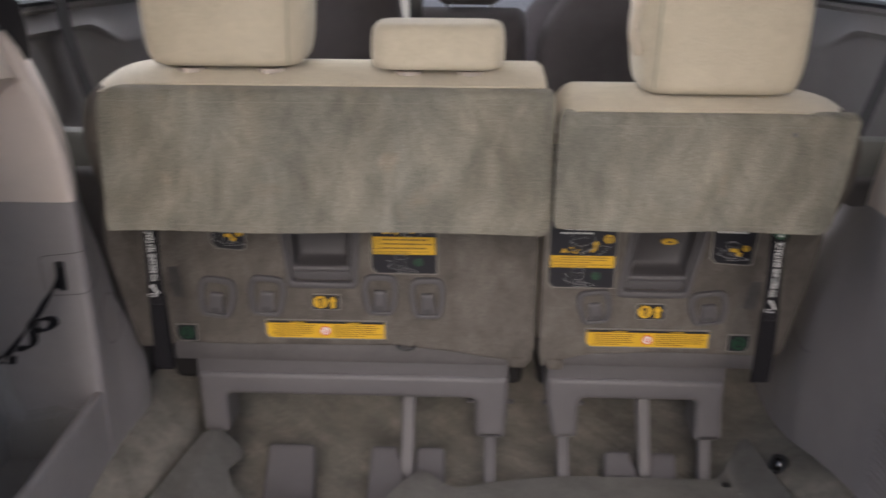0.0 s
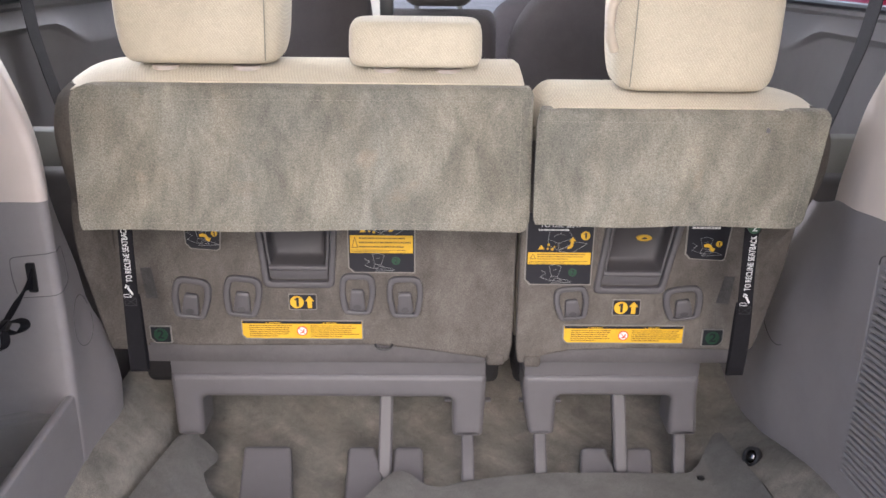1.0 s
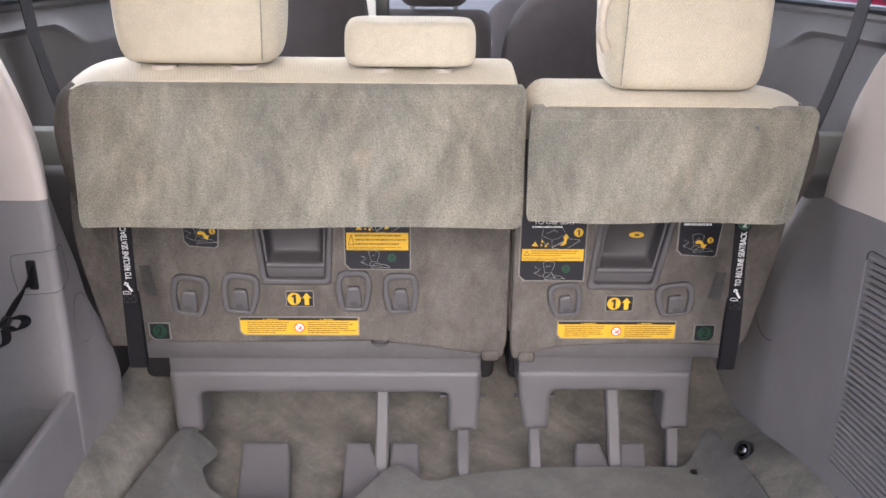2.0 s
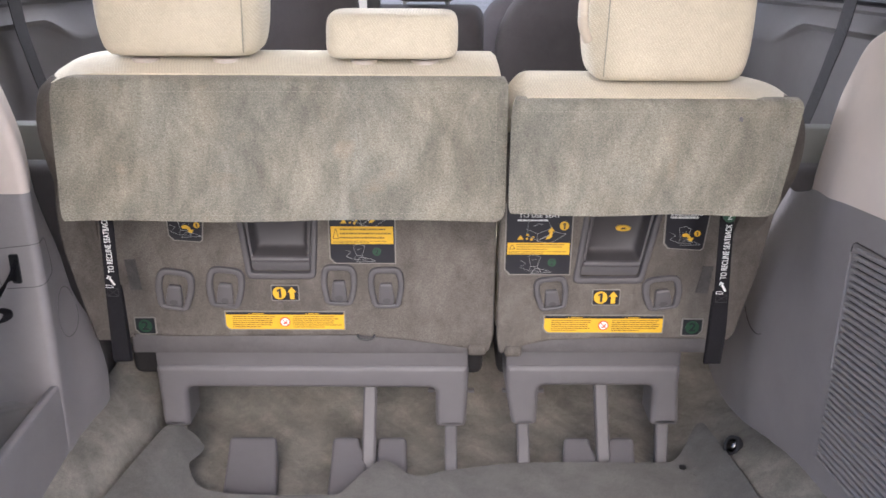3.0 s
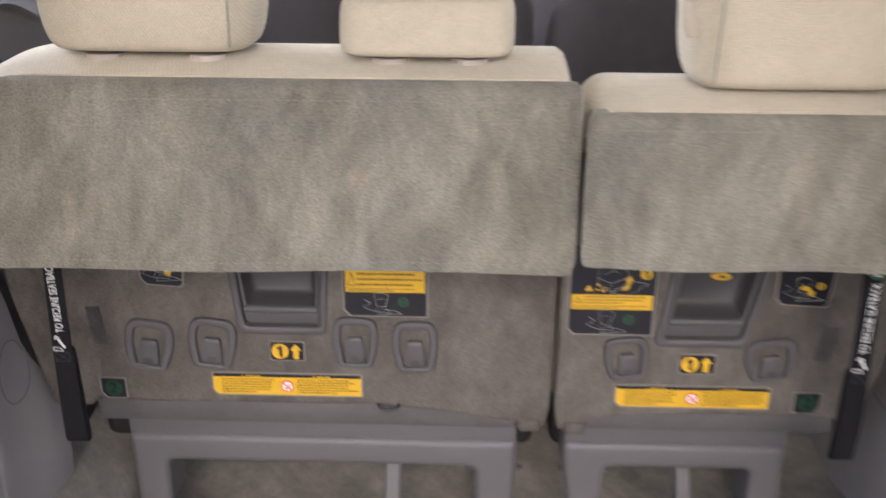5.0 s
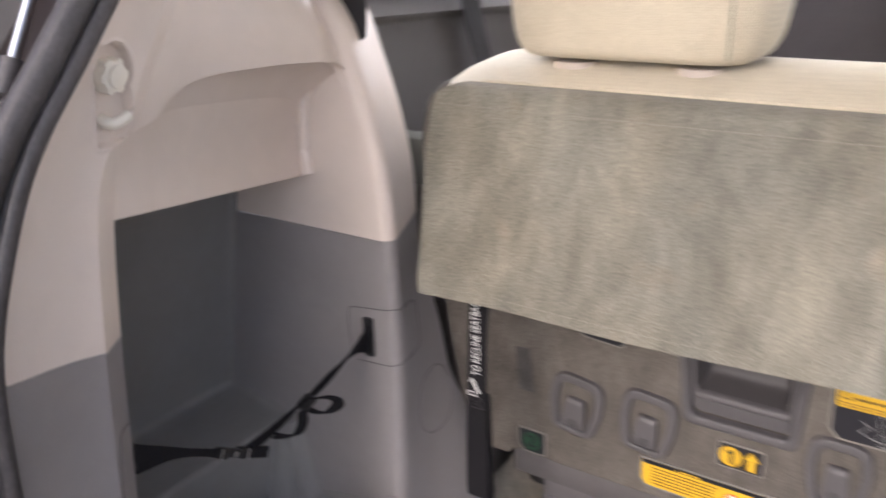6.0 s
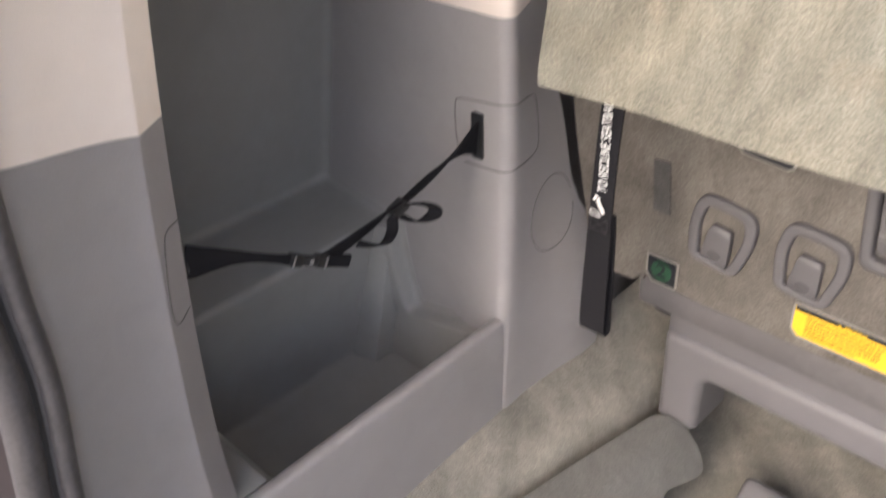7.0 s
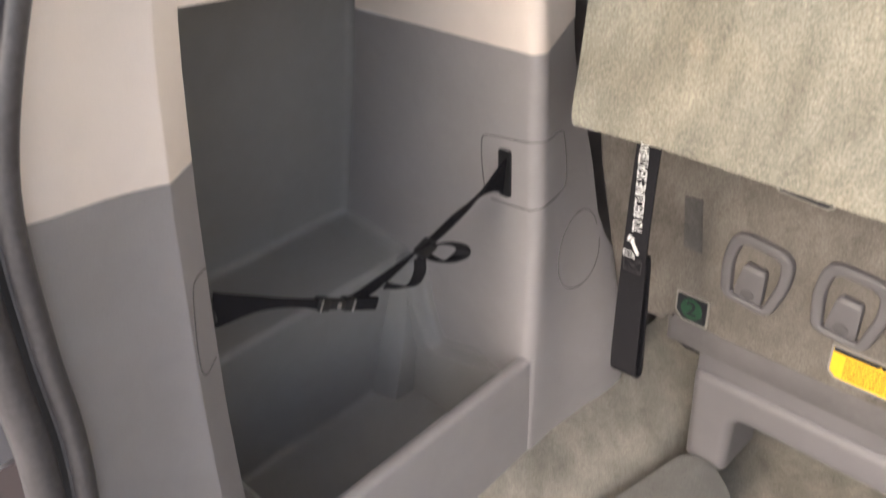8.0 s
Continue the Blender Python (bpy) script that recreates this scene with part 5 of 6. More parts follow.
def headrest(seat, x0, x1, y0, y1, z0, z1, taper, label, posts=True, lever=False):
    rings = []
    n = 36
    xc, yc = (x0 + x1) / 2, (y0 + y1) / 2
    H = z1 - z0
    for i in range(23):
        a = radians(-86 + 172 * i / 22)
        rise = 0.5 + 0.5 * math.copysign(abs(math.sin(a)) ** 0.5, math.sin(a))
        k = math.cos(a) ** 0.3
        wx = 1 - (1 - k) * 0.42
        wy = 1 - (1 - k) * 0.75
        ring = []
        for j in range(n):
            b = 2 * math.pi * j / n
            cx = math.copysign(abs(math.cos(b)) ** 0.30, math.cos(b))
            cy = math.copysign(abs(math.sin(b)) ** 0.45, math.sin(b))
            w = (x1 - x0) / 2 * wx * (1 - taper * (1 - rise))
            ring.append((xc + cx * w, yc + cy * (y1 - y0) / 2 * wy + 0.02 * rise, z0 + H * rise))
        rings.append(ring)
    hr = part("headrest", loft(rings), CREAM, seat, label, 60)
    if posts:
        for s in (-0.215, 0.245):
            xp = xc + s * (x1 - x0)
            b = loft([[(xp + 0.008 * math.cos(a), yc - 0.012 + 0.008 * math.sin(a), z) for a in steps(0, 5.8, 14)] for z in (z0 - 0.03, z0 + 0.02)])
            part("post", b, STEEL, hr)
            b = loft([[(xp + r * math.cos(a), y0 + 0.035 + r * 0.9 * math.sin(a), z) for a in steps(0, 6.02, 24)] for z, r in ((z0 - 0.016, 0.0195), (z0 - 0.0045, 0.0195), (z0 - 0.003, 0.0185), (z0 - 0.0025, 0.010))])
            part("post_guide", b, POSTGUIDE, hr)
    if posts and z1 - z0 > 0.1:
        b = tube([(x1 - 0.031, y0 + 0.004, z0 + 0.008), (x1 - 0.029, y0 + 0.0005, z0 + 0.05), (x1 - 0.027, y0 + 0.008, z0 + 0.17)], 0.0009, 20, 6)
        part("seam", b, STITCH, hr)
    if lever:
        b = tube([(x0 + 0.004, y0 + 0.014, z0 + 0.125), (x0 - 0.004, y0 + 0.008, z0 + 0.113), (x0 - 0.005, y0 + 0.006, z0 + 0.08), (x0 + 0.004, y0 + 0.012, z0 + 0.056)], 0.007, 20, 10)
        part("fold_lever", b, LEVER, hr, "cream plastic fold lever")
        b = tube([(x0 + 0.026, y0 - 0.0005, z0 + 0.01), (x0 + 0.028, y0 + 0.0015, z0 + 0.08), (x0 + 0.03, y0 + 0.008, z0 + 0.17)], 0.0009, 20, 6)
        part("seam", b, STITCH, hr)
    return hr


ARMREST = material("armrest_plastic", (0.17, 0.171, 0.153), 0.6, grain=0.05, grain_scale=900, bump=0.1)
LEVER = material("lever_plastic", (0.46, 0.40, 0.31), 0.45, grain=0.03, grain_scale=700)
POSTGUIDE = material("guide_plastic", (0.40, 0.35, 0.30), 0.5, grain=0.04, grain_scale=900)
PROF_L = [(1.60, 0.26), (1.565, 0.26), (1.562, 0.40), (1.558, 0.52), (1.545, 0.62), (1.50, 0.662), (1.450, 0.684), (1.447, 0.698), (1.470, 0.707), (1.50, 0.713), (1.54, 0.716), (1.585, 0.710), (1.62, 0.694), (1.65, 0.66), (1.665, 0.58), (1.665, 0.26)]


def flap(seat, x0, x1, z_top, z_low, y_top, y_low, cut, seed, corner=0.012, swing=0.0):
    """The hanging carpet flap: folds over the cushion's top edge and hangs clear of the back."""
    nv = [0, 0.03, 0.07, 0.11, 0.16] + steps(0.22, 0.85, 10) + [0.9, 0.92, 0.94, 0.96, 0.97, 0.99, 1.0]

    def f(u, v):
        x = x0 + (x1 - x0) * u
        lean = 0.006 * noise.noise(Vector((x * 5, v * 2.0, seed))) * v
        if v < 0.11:
            a = v / 0.11 * math.pi / 2
            y = y_top + 0.020 * (1 - math.sin(a)) 
            z = z_top - 0.010 * (1 - math.cos(a))
        else:
            t = (v - 0.11) / 0.89
            y = y_top + (y_low - y_top - swing * (1 - u) ** 3.5) * t ** 0.9 - lean
            z = z_top - 0.010 - (z_top - 0.010 - z_low - 0.2 * swing * (1 - u) ** 3.5) * t
        left = x0 + (cut[0] * max(0.0, 1 - v / 0.10) + cut[1] * v)
        right = x1 + (cut[2] * max(0.0, 1 - v / 0.10) + cut[3] * v)
        left += cut[0] * max(0.0, 1 - v / 0.22) ** 2
        c = max(0.0, (v - 0.90) / 0.10)
        right -= corner * (1 - math.sqrt(1 - min(1.0, c) ** 2))
        left += 0.3 * min(corner, 0.03) * (1 - math.sqrt(1 - min(1.0, c) ** 2))
        return (left + (right - left) * u, y, z + 0.0015 * math.sin(u * 9 + seed) * v)
    fl = part("carpet_flap", sheet(f, steps(0, 1, 60), nv, 0.007), FLAPCARPET, seat, "stained grey-green carpet flap hanging over the seat back", 50)
    b = bmesh.new()
    rows = [((0.015 + 0.97 * i / 70, 0.15), (0.024 + 0.97 * i / 70, 0.15)) for i in range(70)]
    rows += [((0.015 + 0.97 * i / 70, 0.955), (0.022 + 0.97 * i / 70, 0.955)) for i in range(70)]
    edge_u = 1 - 0.016 / (x1 - x0)
    rows += [((edge_u, 0.16 + 0.79 * i / 30), (edge_u, 0.18 + 0.79 * i / 30)) for i in range(30)]
    for a, c in rows:
        p, q = Vector(f(*a)), Vector(f(*c))
        off = Vector((0, -0.0006, 0))
        box(0, 1, -0.0003, 0.0003, -0.0003, 0.0003, 0, 1, b, Matrix.Translation(p + off) @ (q - p).to_track_quat("X", "Z").to_matrix().to_4x4() @ Matrix.Diagonal(((q - p).length, 1, 1, 1)))
    tagged(part("stitching", b, STITCH, fl, "pale stitch line"), kind="stuff")
    return fl


def leg_bracket(seat, x0, x1, legs, y, z_top, z_bar, z_foot):
    (a0, a1), (b0, b1) = legs
    z_bead, z_top = z_top, z_top - 0.012
    o = [(x0, z_top), (x1, z_top), (x1 - 0.001, z_bar), (b1, z_foot), (b0, z_foot), (b0 - 0.001, z_bar), (a1 + 0.001, z_bar), (a1, z_foot), (a0, z_foot), (x0 + 0.001, z_bar)]
    o = round_poly(o, [0.012, 0.012, 0, 0.008, 0.008, 0.012, 0.012, 0.008, 0.008, 0], 5)
    br = part("leg_cover", prism(o, y, y + 0.065, bevel=0.011, seg=5), GREY, seat, "grey plastic cover over the seat legs")
    part("upper_bar", box(x0 + 0.002, x1 - 0.002, y + 0.006, y + 0.06, z_top - 0.006, z_bead + 0.024, 0.003, 2), GREY, br)
    return br


def strut(seat, x0, x1, y0, z0, xb, yb, zb):
    w = (x1 - x0) / 2
    xm = (x0 + x1) / 2
    st = part("seat_leg", loft([[(x + s * w, y + t, z) for s, t in ((-1, 0.003), (-0.7, 0), (0.7, 0), (1, 0.003), (1, 0.018), (-1, 0.018))] for x, y, z in ((xm, y0, z0), ((xm + xb) / 2, (y0 + yb) / 2, (z0 + zb) / 2), (xb, yb, zb), (xb + (xb - xm) * 0.15, yb + (yb - y0) * 0.15, zb - 0.016))]), LATCHGREY, seat, "grey metal seat leg", 25)
    return st


def bolster(seat, rows, side, back):
    """The carpeted side of a seat back that shows beside the flap; rows of height, outer edge and rear face."""
    xe, yf = table([(z, x) for z, x, _ in rows]), table([(z, y) for z, _, y in rows])
    zs = steps(rows[0][0], rows[-1][0], 30)
    bm = sheet(lambda z, u: (xe(z) - side * 0.06 * u, yf(z) + back * (1 - u) ** 2.4, z), zs, [0, 0.03, 0.07, 0.12, 0.2, 0.3, 0.45, 0.6, 0.8, 1.0], (0.0, 0.12, 0.0))
    part("side_bolster", bm, BACKCARPET, seat, "grey carpet wrapping the side of the seat back")


# wide seat
FY = 1.516
seat_l = thing("third_row_seat", (-0.2, 1.56, 0.0), "wide cream cloth third-row seat with a grey carpeted back", "car seat")
panel_out = round_poly([(-0.518, 0.249), (-0.466, 0.249), (-0.462, 0.262), (-0.40, 0.257), (-0.09, 0.260), (0.0, 0.250), (0.09, 0.236), (0.098, 0.228), (0.124, 0.231), (0.130, 0.26), (0.130, 0.655), (-0.497, 0.690), (-0.512, 0.681), (-0.520, 0.665), (-0.529, 0.632), (-0.536, 0.598), (-0.542, 0.555), (-0.552, 0.48), (-0.553, 0.44), (-0.549, 0.40), (-0.541, 0.36), (-0.529, 0.30)], 0.006, 3)
hole_l = handle(seat_l, (-0.2645, -0.1545), (-0.2765, -0.1460), 0.3625, 0.488, FY)
part("back_panel", prism(panel_out, FY, FY + 0.014, holes=[hole_l], bevel=0.005, seg=3), BACKCARPET, seat_l, "grey carpet covering the seat back")
part("cushion", cushion(-0.537, 0.132, (0.14, 0.0), PROF_L, 0.11, 0.016), CREAM, seat_l, "cream cloth seat back padding", 60)
part("lower_trim", prism(round_poly([(-0.466, 0.222), (0.083, 0.222), (0.095, 0.232), (0.06, 0.248), (-0.06, 0.262), (-0.40, 0.262), (-0.466, 0.262)], 0.004, 3), FY + 0.009, FY + 0.05, bevel=0.005), TRIMBAND, seat_l, "dark grey lower trim edge")
part("corner_tab", box(0.088, 0.118, FY - 0.006, FY + 0.02, 0.226, 0.245, 0.006, 3), BACKCARPET, seat_l)
part("seat_cushion", box(-0.53, 0.125, 1.64, 2.12, 0.215, 0.38, 0.05, 4), CREAM, seat_l, "cream cloth seat cushion")
# Dark box added where only shade lies under the seat.
part("seat_base", box(-0.51, 0.12, 1.625, 2.1, 0.125, 0.25, 0.015, 3), UNDERSEATSHADE, seat_l, "dark box that stands for the shade under the seat")
for x, z, r, wide in ((-0.3805, 0.3435, 8, 1.10), (-0.2995, 0.347, 6, 1.09), (-0.1185, 0.3525, 1, 1.02), (-0.0435, 0.348, -1, 1.03)):
    latch(seat_l, x, FY - 0.001, z, r, wide)
bolster(seat_l, [(0.255, -0.518, 1.5215), (0.30, -0.528, 1.5215), (0.36, -0.540, 1.521), (0.40, -0.549, 1.5195), (0.44, -0.551, 1.512), (0.48, -0.547, 1.500), (0.52, -0.5425, 1.480), (0.555, -0.5395, 1.46), (0.598, -0.537, 1.443), (0.632, -0.533, 1.435), (0.665, -0.525, 1.435), (0.680, -0.517, 1.437), (0.689, -0.507, 1.445)], -1, 0.03)
label_one(seat_l, -0.2055, FY, 0.3375)
label_two(seat_l, -0.4355, FY, 0.2785)
warning_strip(seat_l, -0.304, -0.113, 0.2735, 0.3035, FY, 3)
label_big(seat_l, -0.130, -0.029, 0.390, 0.49, FY, (0.422, 0.451), 5)
label_small(seat_l, -0.379, -0.326, 0.426, 0.48, FY, 6)
part("hook_tape", prism([(-0.456, 0.3935), (-0.439, 0.395), (-0.4335, 0.342), (-0.4515, 0.342)], FY - 0.0012, FY + 0.001), PATCH, seat_l, "worn dark grey hook tape")
part("bolt_head", tube([(-0.092, FY - 0.001, 0.263), (-0.0885, FY - 0.005, 0.2585), (-0.078, FY - 0.006, 0.2565), (-0.0675, FY - 0.005, 0.2585), (-0.064, FY - 0.001, 0.263)], 0.0022, 24, 8), BLACK, seat_l)
recline_strap(seat_l, -0.4325, 1.40, 0.56, 0.276, (0.003, 0.0022), 0.4635)
headrest(seat_l, -0.445, -0.199, 1.455, 1.575, 0.7165, 0.945, 0.06, "cream knitted headrest")
headrest(seat_l, -0.119, 0.0665, 1.452, 1.545, 0.7155, 0.776, 0.0, "low cream knitted centre headrest")
flap(seat_l, -0.493, 0.135, 0.696, 0.5055, 1.428, 1.386, (0.016, 0.017, -0.006, -0.003), 1.0, swing=0.018)
leg_bracket(seat_l, -0.437, 0.092, ((-0.435, -0.388), (0.036, 0.088)), 1.534, 0.206, 0.150, 0.073)
strut(seat_l, -0.089, -0.066, 1.560, 0.155, -0.079, 1.500, 0.028)
strut(seat_l, 0.052, 0.073, 1.562, 0.09, 0.062, 1.48, 0.028)
for x in (0.028, 0.097):
    part("leg_pin", box(x - 0.006, x + 0.006, 1.57, 1.58, 0.122, 0.127, 0.001, 1), GREY, seat_l)

# narrow seat
RY = 1.508
seat_r = thing("third_row_seat", (0.35, 1.56, 0.0), "narrow cream cloth third-row seat with a grey carpeted back", "car seat")
hole_r = handle(seat_r, (0.2515, 0.3635), (0.2665, 0.3875), 0.3595, 0.491, RY, True)
panel_r = round_poly([(0.1345, 0.262), (0.139, 0.232), (0.165, 0.234), (0.178, 0.246), (0.22, 0.256), (0.33, 0.261), (0.488, 0.259), (0.49, 0.256), (0.512, 0.256), (0.521, 0.268), (0.546, 0.383), (0.557, 0.47), (0.564, 0.545), (0.562, 0.592), (0.552, 0.632), (0.538, 0.645), (0.1345, 0.64)], 0.006, 3)
part("back_panel", prism(panel_r, RY, RY + 0.014, holes=[hole_r], bevel=0.005, seg=3), BACKCARPET, seat_r, "grey carpet covering the seat back")
part("cushion", cushion(0.136, 0.564, (0.0, 0.26), [(y - 0.008 - 0.03 * max(0, (z - 0.5) / 0.22), z - 0.024 * max(0, (z - 0.4) / 0.32)) for y, z in PROF_L], 0.035, 0.14), CREAM, seat_r, "cream cloth seat back padding", 60)
part("lower_trim", prism(round_poly([(0.17, 0.229), (0.494, 0.229), (0.494, 0.262), (0.33, 0.264), (0.22, 0.26), (0.175, 0.246)], 0.004, 3), RY + 0.009, RY + 0.05, bevel=0.005), TRIMBAND, seat_r, "dark grey lower trim edge")
part("corner_tab", box(0.148, 0.176, RY - 0.006, RY + 0.02, 0.228, 0.247, 0.006, 3), BACKCARPET, seat_r)
part("seat_cushion", box(0.14, 0.57, 1.64, 2.12, 0.215, 0.38, 0.05, 4), CREAM, seat_r, "cream cloth seat cushion")
part("seat_base", box(0.145, 0.455, 1.625, 2.1, 0.125, 0.25, 0.015, 3), UNDERSEATSHADE, seat_r, "dark box that stands for the shade under the seat")
for x, z, r, wide in ((0.2195, 0.3425, -8, 0.98), (0.396, 0.3435, -8, 1.12)):
    latch(seat_r, x, RY - 0.001, z, r, wide, 0.82)
bolster(seat_r, [(0.262, 0.515, 1.5135), (0.30, 0.526, 1.5135), (0.383, 0.547, 1.5125), (0.47, 0.558, 1.495), (0.545, 0.566, 1.455), (0.592, 0.565, 1.44), (0.632, 0.556, 1.43), (0.655, 0.543, 1.43), (0.668, 0.530, 1.435)], 1, 0.02)
label_one(seat_r, 0.3075, RY, 0.335)
label_two(seat_r, 0.4505, RY, 0.2825, -1)
warning_strip(seat_r, 0.211, 0.402, 0.273, 0.302, RY, 8)
label_big(seat_r, 0.145, 0.246, 0.375, 0.492, RY, (0.4085, 0.428), 9, True)
label_small(seat_r, 0.393, 0.456, 0.418, 0.482, RY, 10, True)
part("hook_tape", prism([(0.4575, 0.389), (0.4735, 0.389), (0.469, 0.342), (0.449, 0.344)], RY - 0.0012, RY + 0.001), PATCH, seat_r, "worn dark grey hook tape")
recline_strap(seat_r, 0.4535, 1.40, 0.56, 0.275, (-0.0060, -0.0042), 0.4565, True)
headrest(seat_r, 0.236, 0.474, 1.424, 1.545, 0.690, 0.93, 0.05, "cream knitted headrest with a fold lever", False, True)
flap(seat_r, 0.138, 0.536, 0.674, 0.522, 1.402, 1.366, (0.004, -0.003, -0.008, -0.036), 2.0, 0.016)
part("dark_stain", prism(round_poly([(0.4440, 0.6505), (0.4470, 0.6525), (0.4490, 0.649), (0.4475, 0.6455), (0.4445, 0.6460)], 0.002), 1.3925, 1.398), GREY, seat_r, "small dark stain on the flap")
leg_bracket(seat_r, 0.153, 0.452, ((0.168, 0.211), (0.408, 0.459)), 1.536, 0.206, 0.154, 0.076)
strut(seat_r, 0.309, 0.332, 1.560, 0.158, 0.326, 1.505, 0.028)
strut(seat_r, 0.178, 0.199, 1.562, 0.09, 0.187, 1.495, 0.028)
strut(seat_r, 0.424, 0.445, 1.562, 0.09, 0.427, 1.51, 0.028)

for x in (0.158, 0.219):
    part("leg_pin", box(x - 0.006, x + 0.006, 1.57, 1.58, 0.122, 0.127, 0.001, 1), GREY, seat_r)

# ---- floor things ----
def hinge_cover(x0, x1, z=0.046, y1=1.552, bite=0):
    """A wedge-shaped cover; bite: the side that is cut out round the seat leg."""
    pts = [(x0, y1), (x1, y1), (x1, 1.38), (x0, 1.38)]
    if bite > 0:
        pts = [(x0, y1), (x1 - 0.006, y1), (x1 - 0.006, 1.535), (x1 + 0.004, 1.517), (x1 + 0.004, 1.38), (x0, 1.38)]
    if bite < 0:
        pts = [(x0, y1), (x1, y1), (x1, 1.38), (x0, 1.38)]
    b = prism(round_poly(pts, 0.012, 6), z, -0.02, axis="z", bevel=0.0065, seg=4)
    ys = sorted({min(y for _, y in pts) + 0.02 * k for k in range(1, 9)} | {1.53, 1.538, 1.544})
    for y in ys:
        bmesh.ops.bisect_plane(b, geom=b.verts[:] + b.edges[:] + b.faces[:], plane_co=(0, y, 0), plane_no=(0, 1, 0))
    for v in b.verts:
        if v.co.z > 0.0:
            v.co.z += COVER_Z(v.co.y) - z
        f = max(0.0, (1.56 - v.co.y) / 0.18)
        xm = (x0 + x1) / 2
        v.co.x += f * (0.07 * -xm + 0.006 * (v.co.x - xm) / (x1 - x0) * 2)
    return solid("hinge_cover", b, GREY, "grey plastic hinge cover on the well floor", "cover", group="hinge covers on the well floor")


COVER_Z = table([(1.37, -0.012), (1.43, 0.006), (1.49, 0.024), (1.525, 0.037), (1.538, 0.044), (1.546, 0.0455), (1.555, 0.043)])


hinge_cover(-0.327, -0.245)
hinge_cover(-0.145, -0.092, bite=1)
hinge_cover(-0.065, -0.016, bite=-1)
hinge_cover(0.263, 0.314, bite=1)
hinge_cover(0.342, 0.386, bite=-1)

mat_out = [(-0.487, 1.22), (-0.471, 1.320), (-0.452, 1.430), (-0.434, 1.530), (-0.420, 1.540), (-0.398, 1.546), (-0.383, 1.545), (-0.367, 1.533), (-0.3655, 1.519), (-0.373, 1.492), (-0.3785, 1.472), (-0.367, 1.446), (-0.350, 1.423), (-0.327, 1.409), (-0.294, 1.403), (-0.21, 1.399), (-0.119, 1.402),
           (-0.087, 1.456), (-0.0645, 1.4845), (-0.0505, 1.491), (-0.032, 1.481), (-0.012, 1.458), (0.014, 1.448), (0.053, 1.466), (0.079, 1.471), (0.182, 1.490), (0.30, 1.491), (0.437, 1.490), (0.458, 1.512), (0.485, 1.558), (0.505, 1.590), (0.514, 1.594), (0.519, 1.583), (0.5185, 1.53), (0.519, 1.48), (0.5195, 1.40), (0.518, 1.32), (0.516, 1.2), (0.516, 1.0), (-0.49, 1.0)]


def mat_z(x, y):
    z = 0.034 + 0.004 * math.exp(-((x + 0.058) / 0.03) ** 2)
    z += 0.042 * max(0.0, min(1.0, (-0.36 - x) / 0.05)) ** 1.3
    return max(z, ramp_r(x, y) + 0.009) if x > 0.42 else z


bm = bmesh.new()
fine = round_poly(mat_out, 0.008, 3)
vs = [bm.verts.new((x, y, 0)) for x, y in fine]
for i in range(len(vs)):
    bm.edges.new((vs[i - 1], vs[i]))
bmesh.ops.triangle_fill(bm, use_beauty=True, edges=bm.edges[:])
for _ in range(5):
    bmesh.ops.subdivide_edges(bm, edges=[e for e in bm.edges if e.calc_length() > 0.014], cuts=1, use_grid_fill=False)
    bmesh.ops.triangulate(bm, faces=bm.faces[:])
for v in bm.verts:
    v.co.z = mat_z(v.co.x, v.co.y) + 0.0012 * noise.noise(Vector((v.co.x * 12, v.co.y * 12, 3)))
bmesh.ops.recalc_face_normals(bm, faces=bm.faces)
if sum(f.normal.z for f in bm.faces) < 0:
    bmesh.ops.reverse_faces(bm, faces=bm.faces[:])
bmesh.ops.solidify(bm, geom=bm.faces[:], thickness=0.006)
mat = solid("cargo_mat", bm, MATCARPET, "flat grey carpet mat with cut-outs over the cargo floor", "mat")
part("snap", disc(0, 0, 0.006, -0.001, 0.001), BLACK, mat)
snap = mat.children[0]
snap.matrix_parent_inverse = Matrix.Identity(4)
snap.matrix_basis = Matrix.Translation((0.452, 1.472, mat_z(0.452, 1.472) + 0.0035)) @ Matrix.Rotation(radians(90), 4, "X")

anchor = thing("tie_down_anchor", (0.529, 1.463, 0.08), "round black cargo tie-down with a steel pin", "anchor")
m = Matrix.Translation((0.530, 1.470, 0.082)) @ Vector((-0.80, -0.42, 0.43)).to_track_quat("-Y", "Z").to_matrix().to_4x4()
b = prism([(0.015 * math.cos(a), 0.0175 * math.sin(a)) for a in steps(0, 6.0, 24)], -0.005, 0.006, holes=[[(0.0095 * math.cos(a), 0.012 * math.sin(a)) for a in steps(0, 6.0, 20)]], bevel=0.002)
bmesh.ops.transform(b, matrix=m, verts=b.verts[:])
part("collar", b, BLACK, anchor)
b = loft([[(r * math.cos(a), y, r * 1.2 * math.sin(a)) for a in steps(0, 6.0, 20)] for r, y in ((0.0094, 0.002), (0.0088, -0.002), (0.0070, -0.0045), (0.004, -0.006), (0.001, -0.0065))])
bmesh.ops.transform(b, matrix=m, verts=b.verts[:])
part("pin", b, PINSTEEL, anchor, "dark polished steel pin")

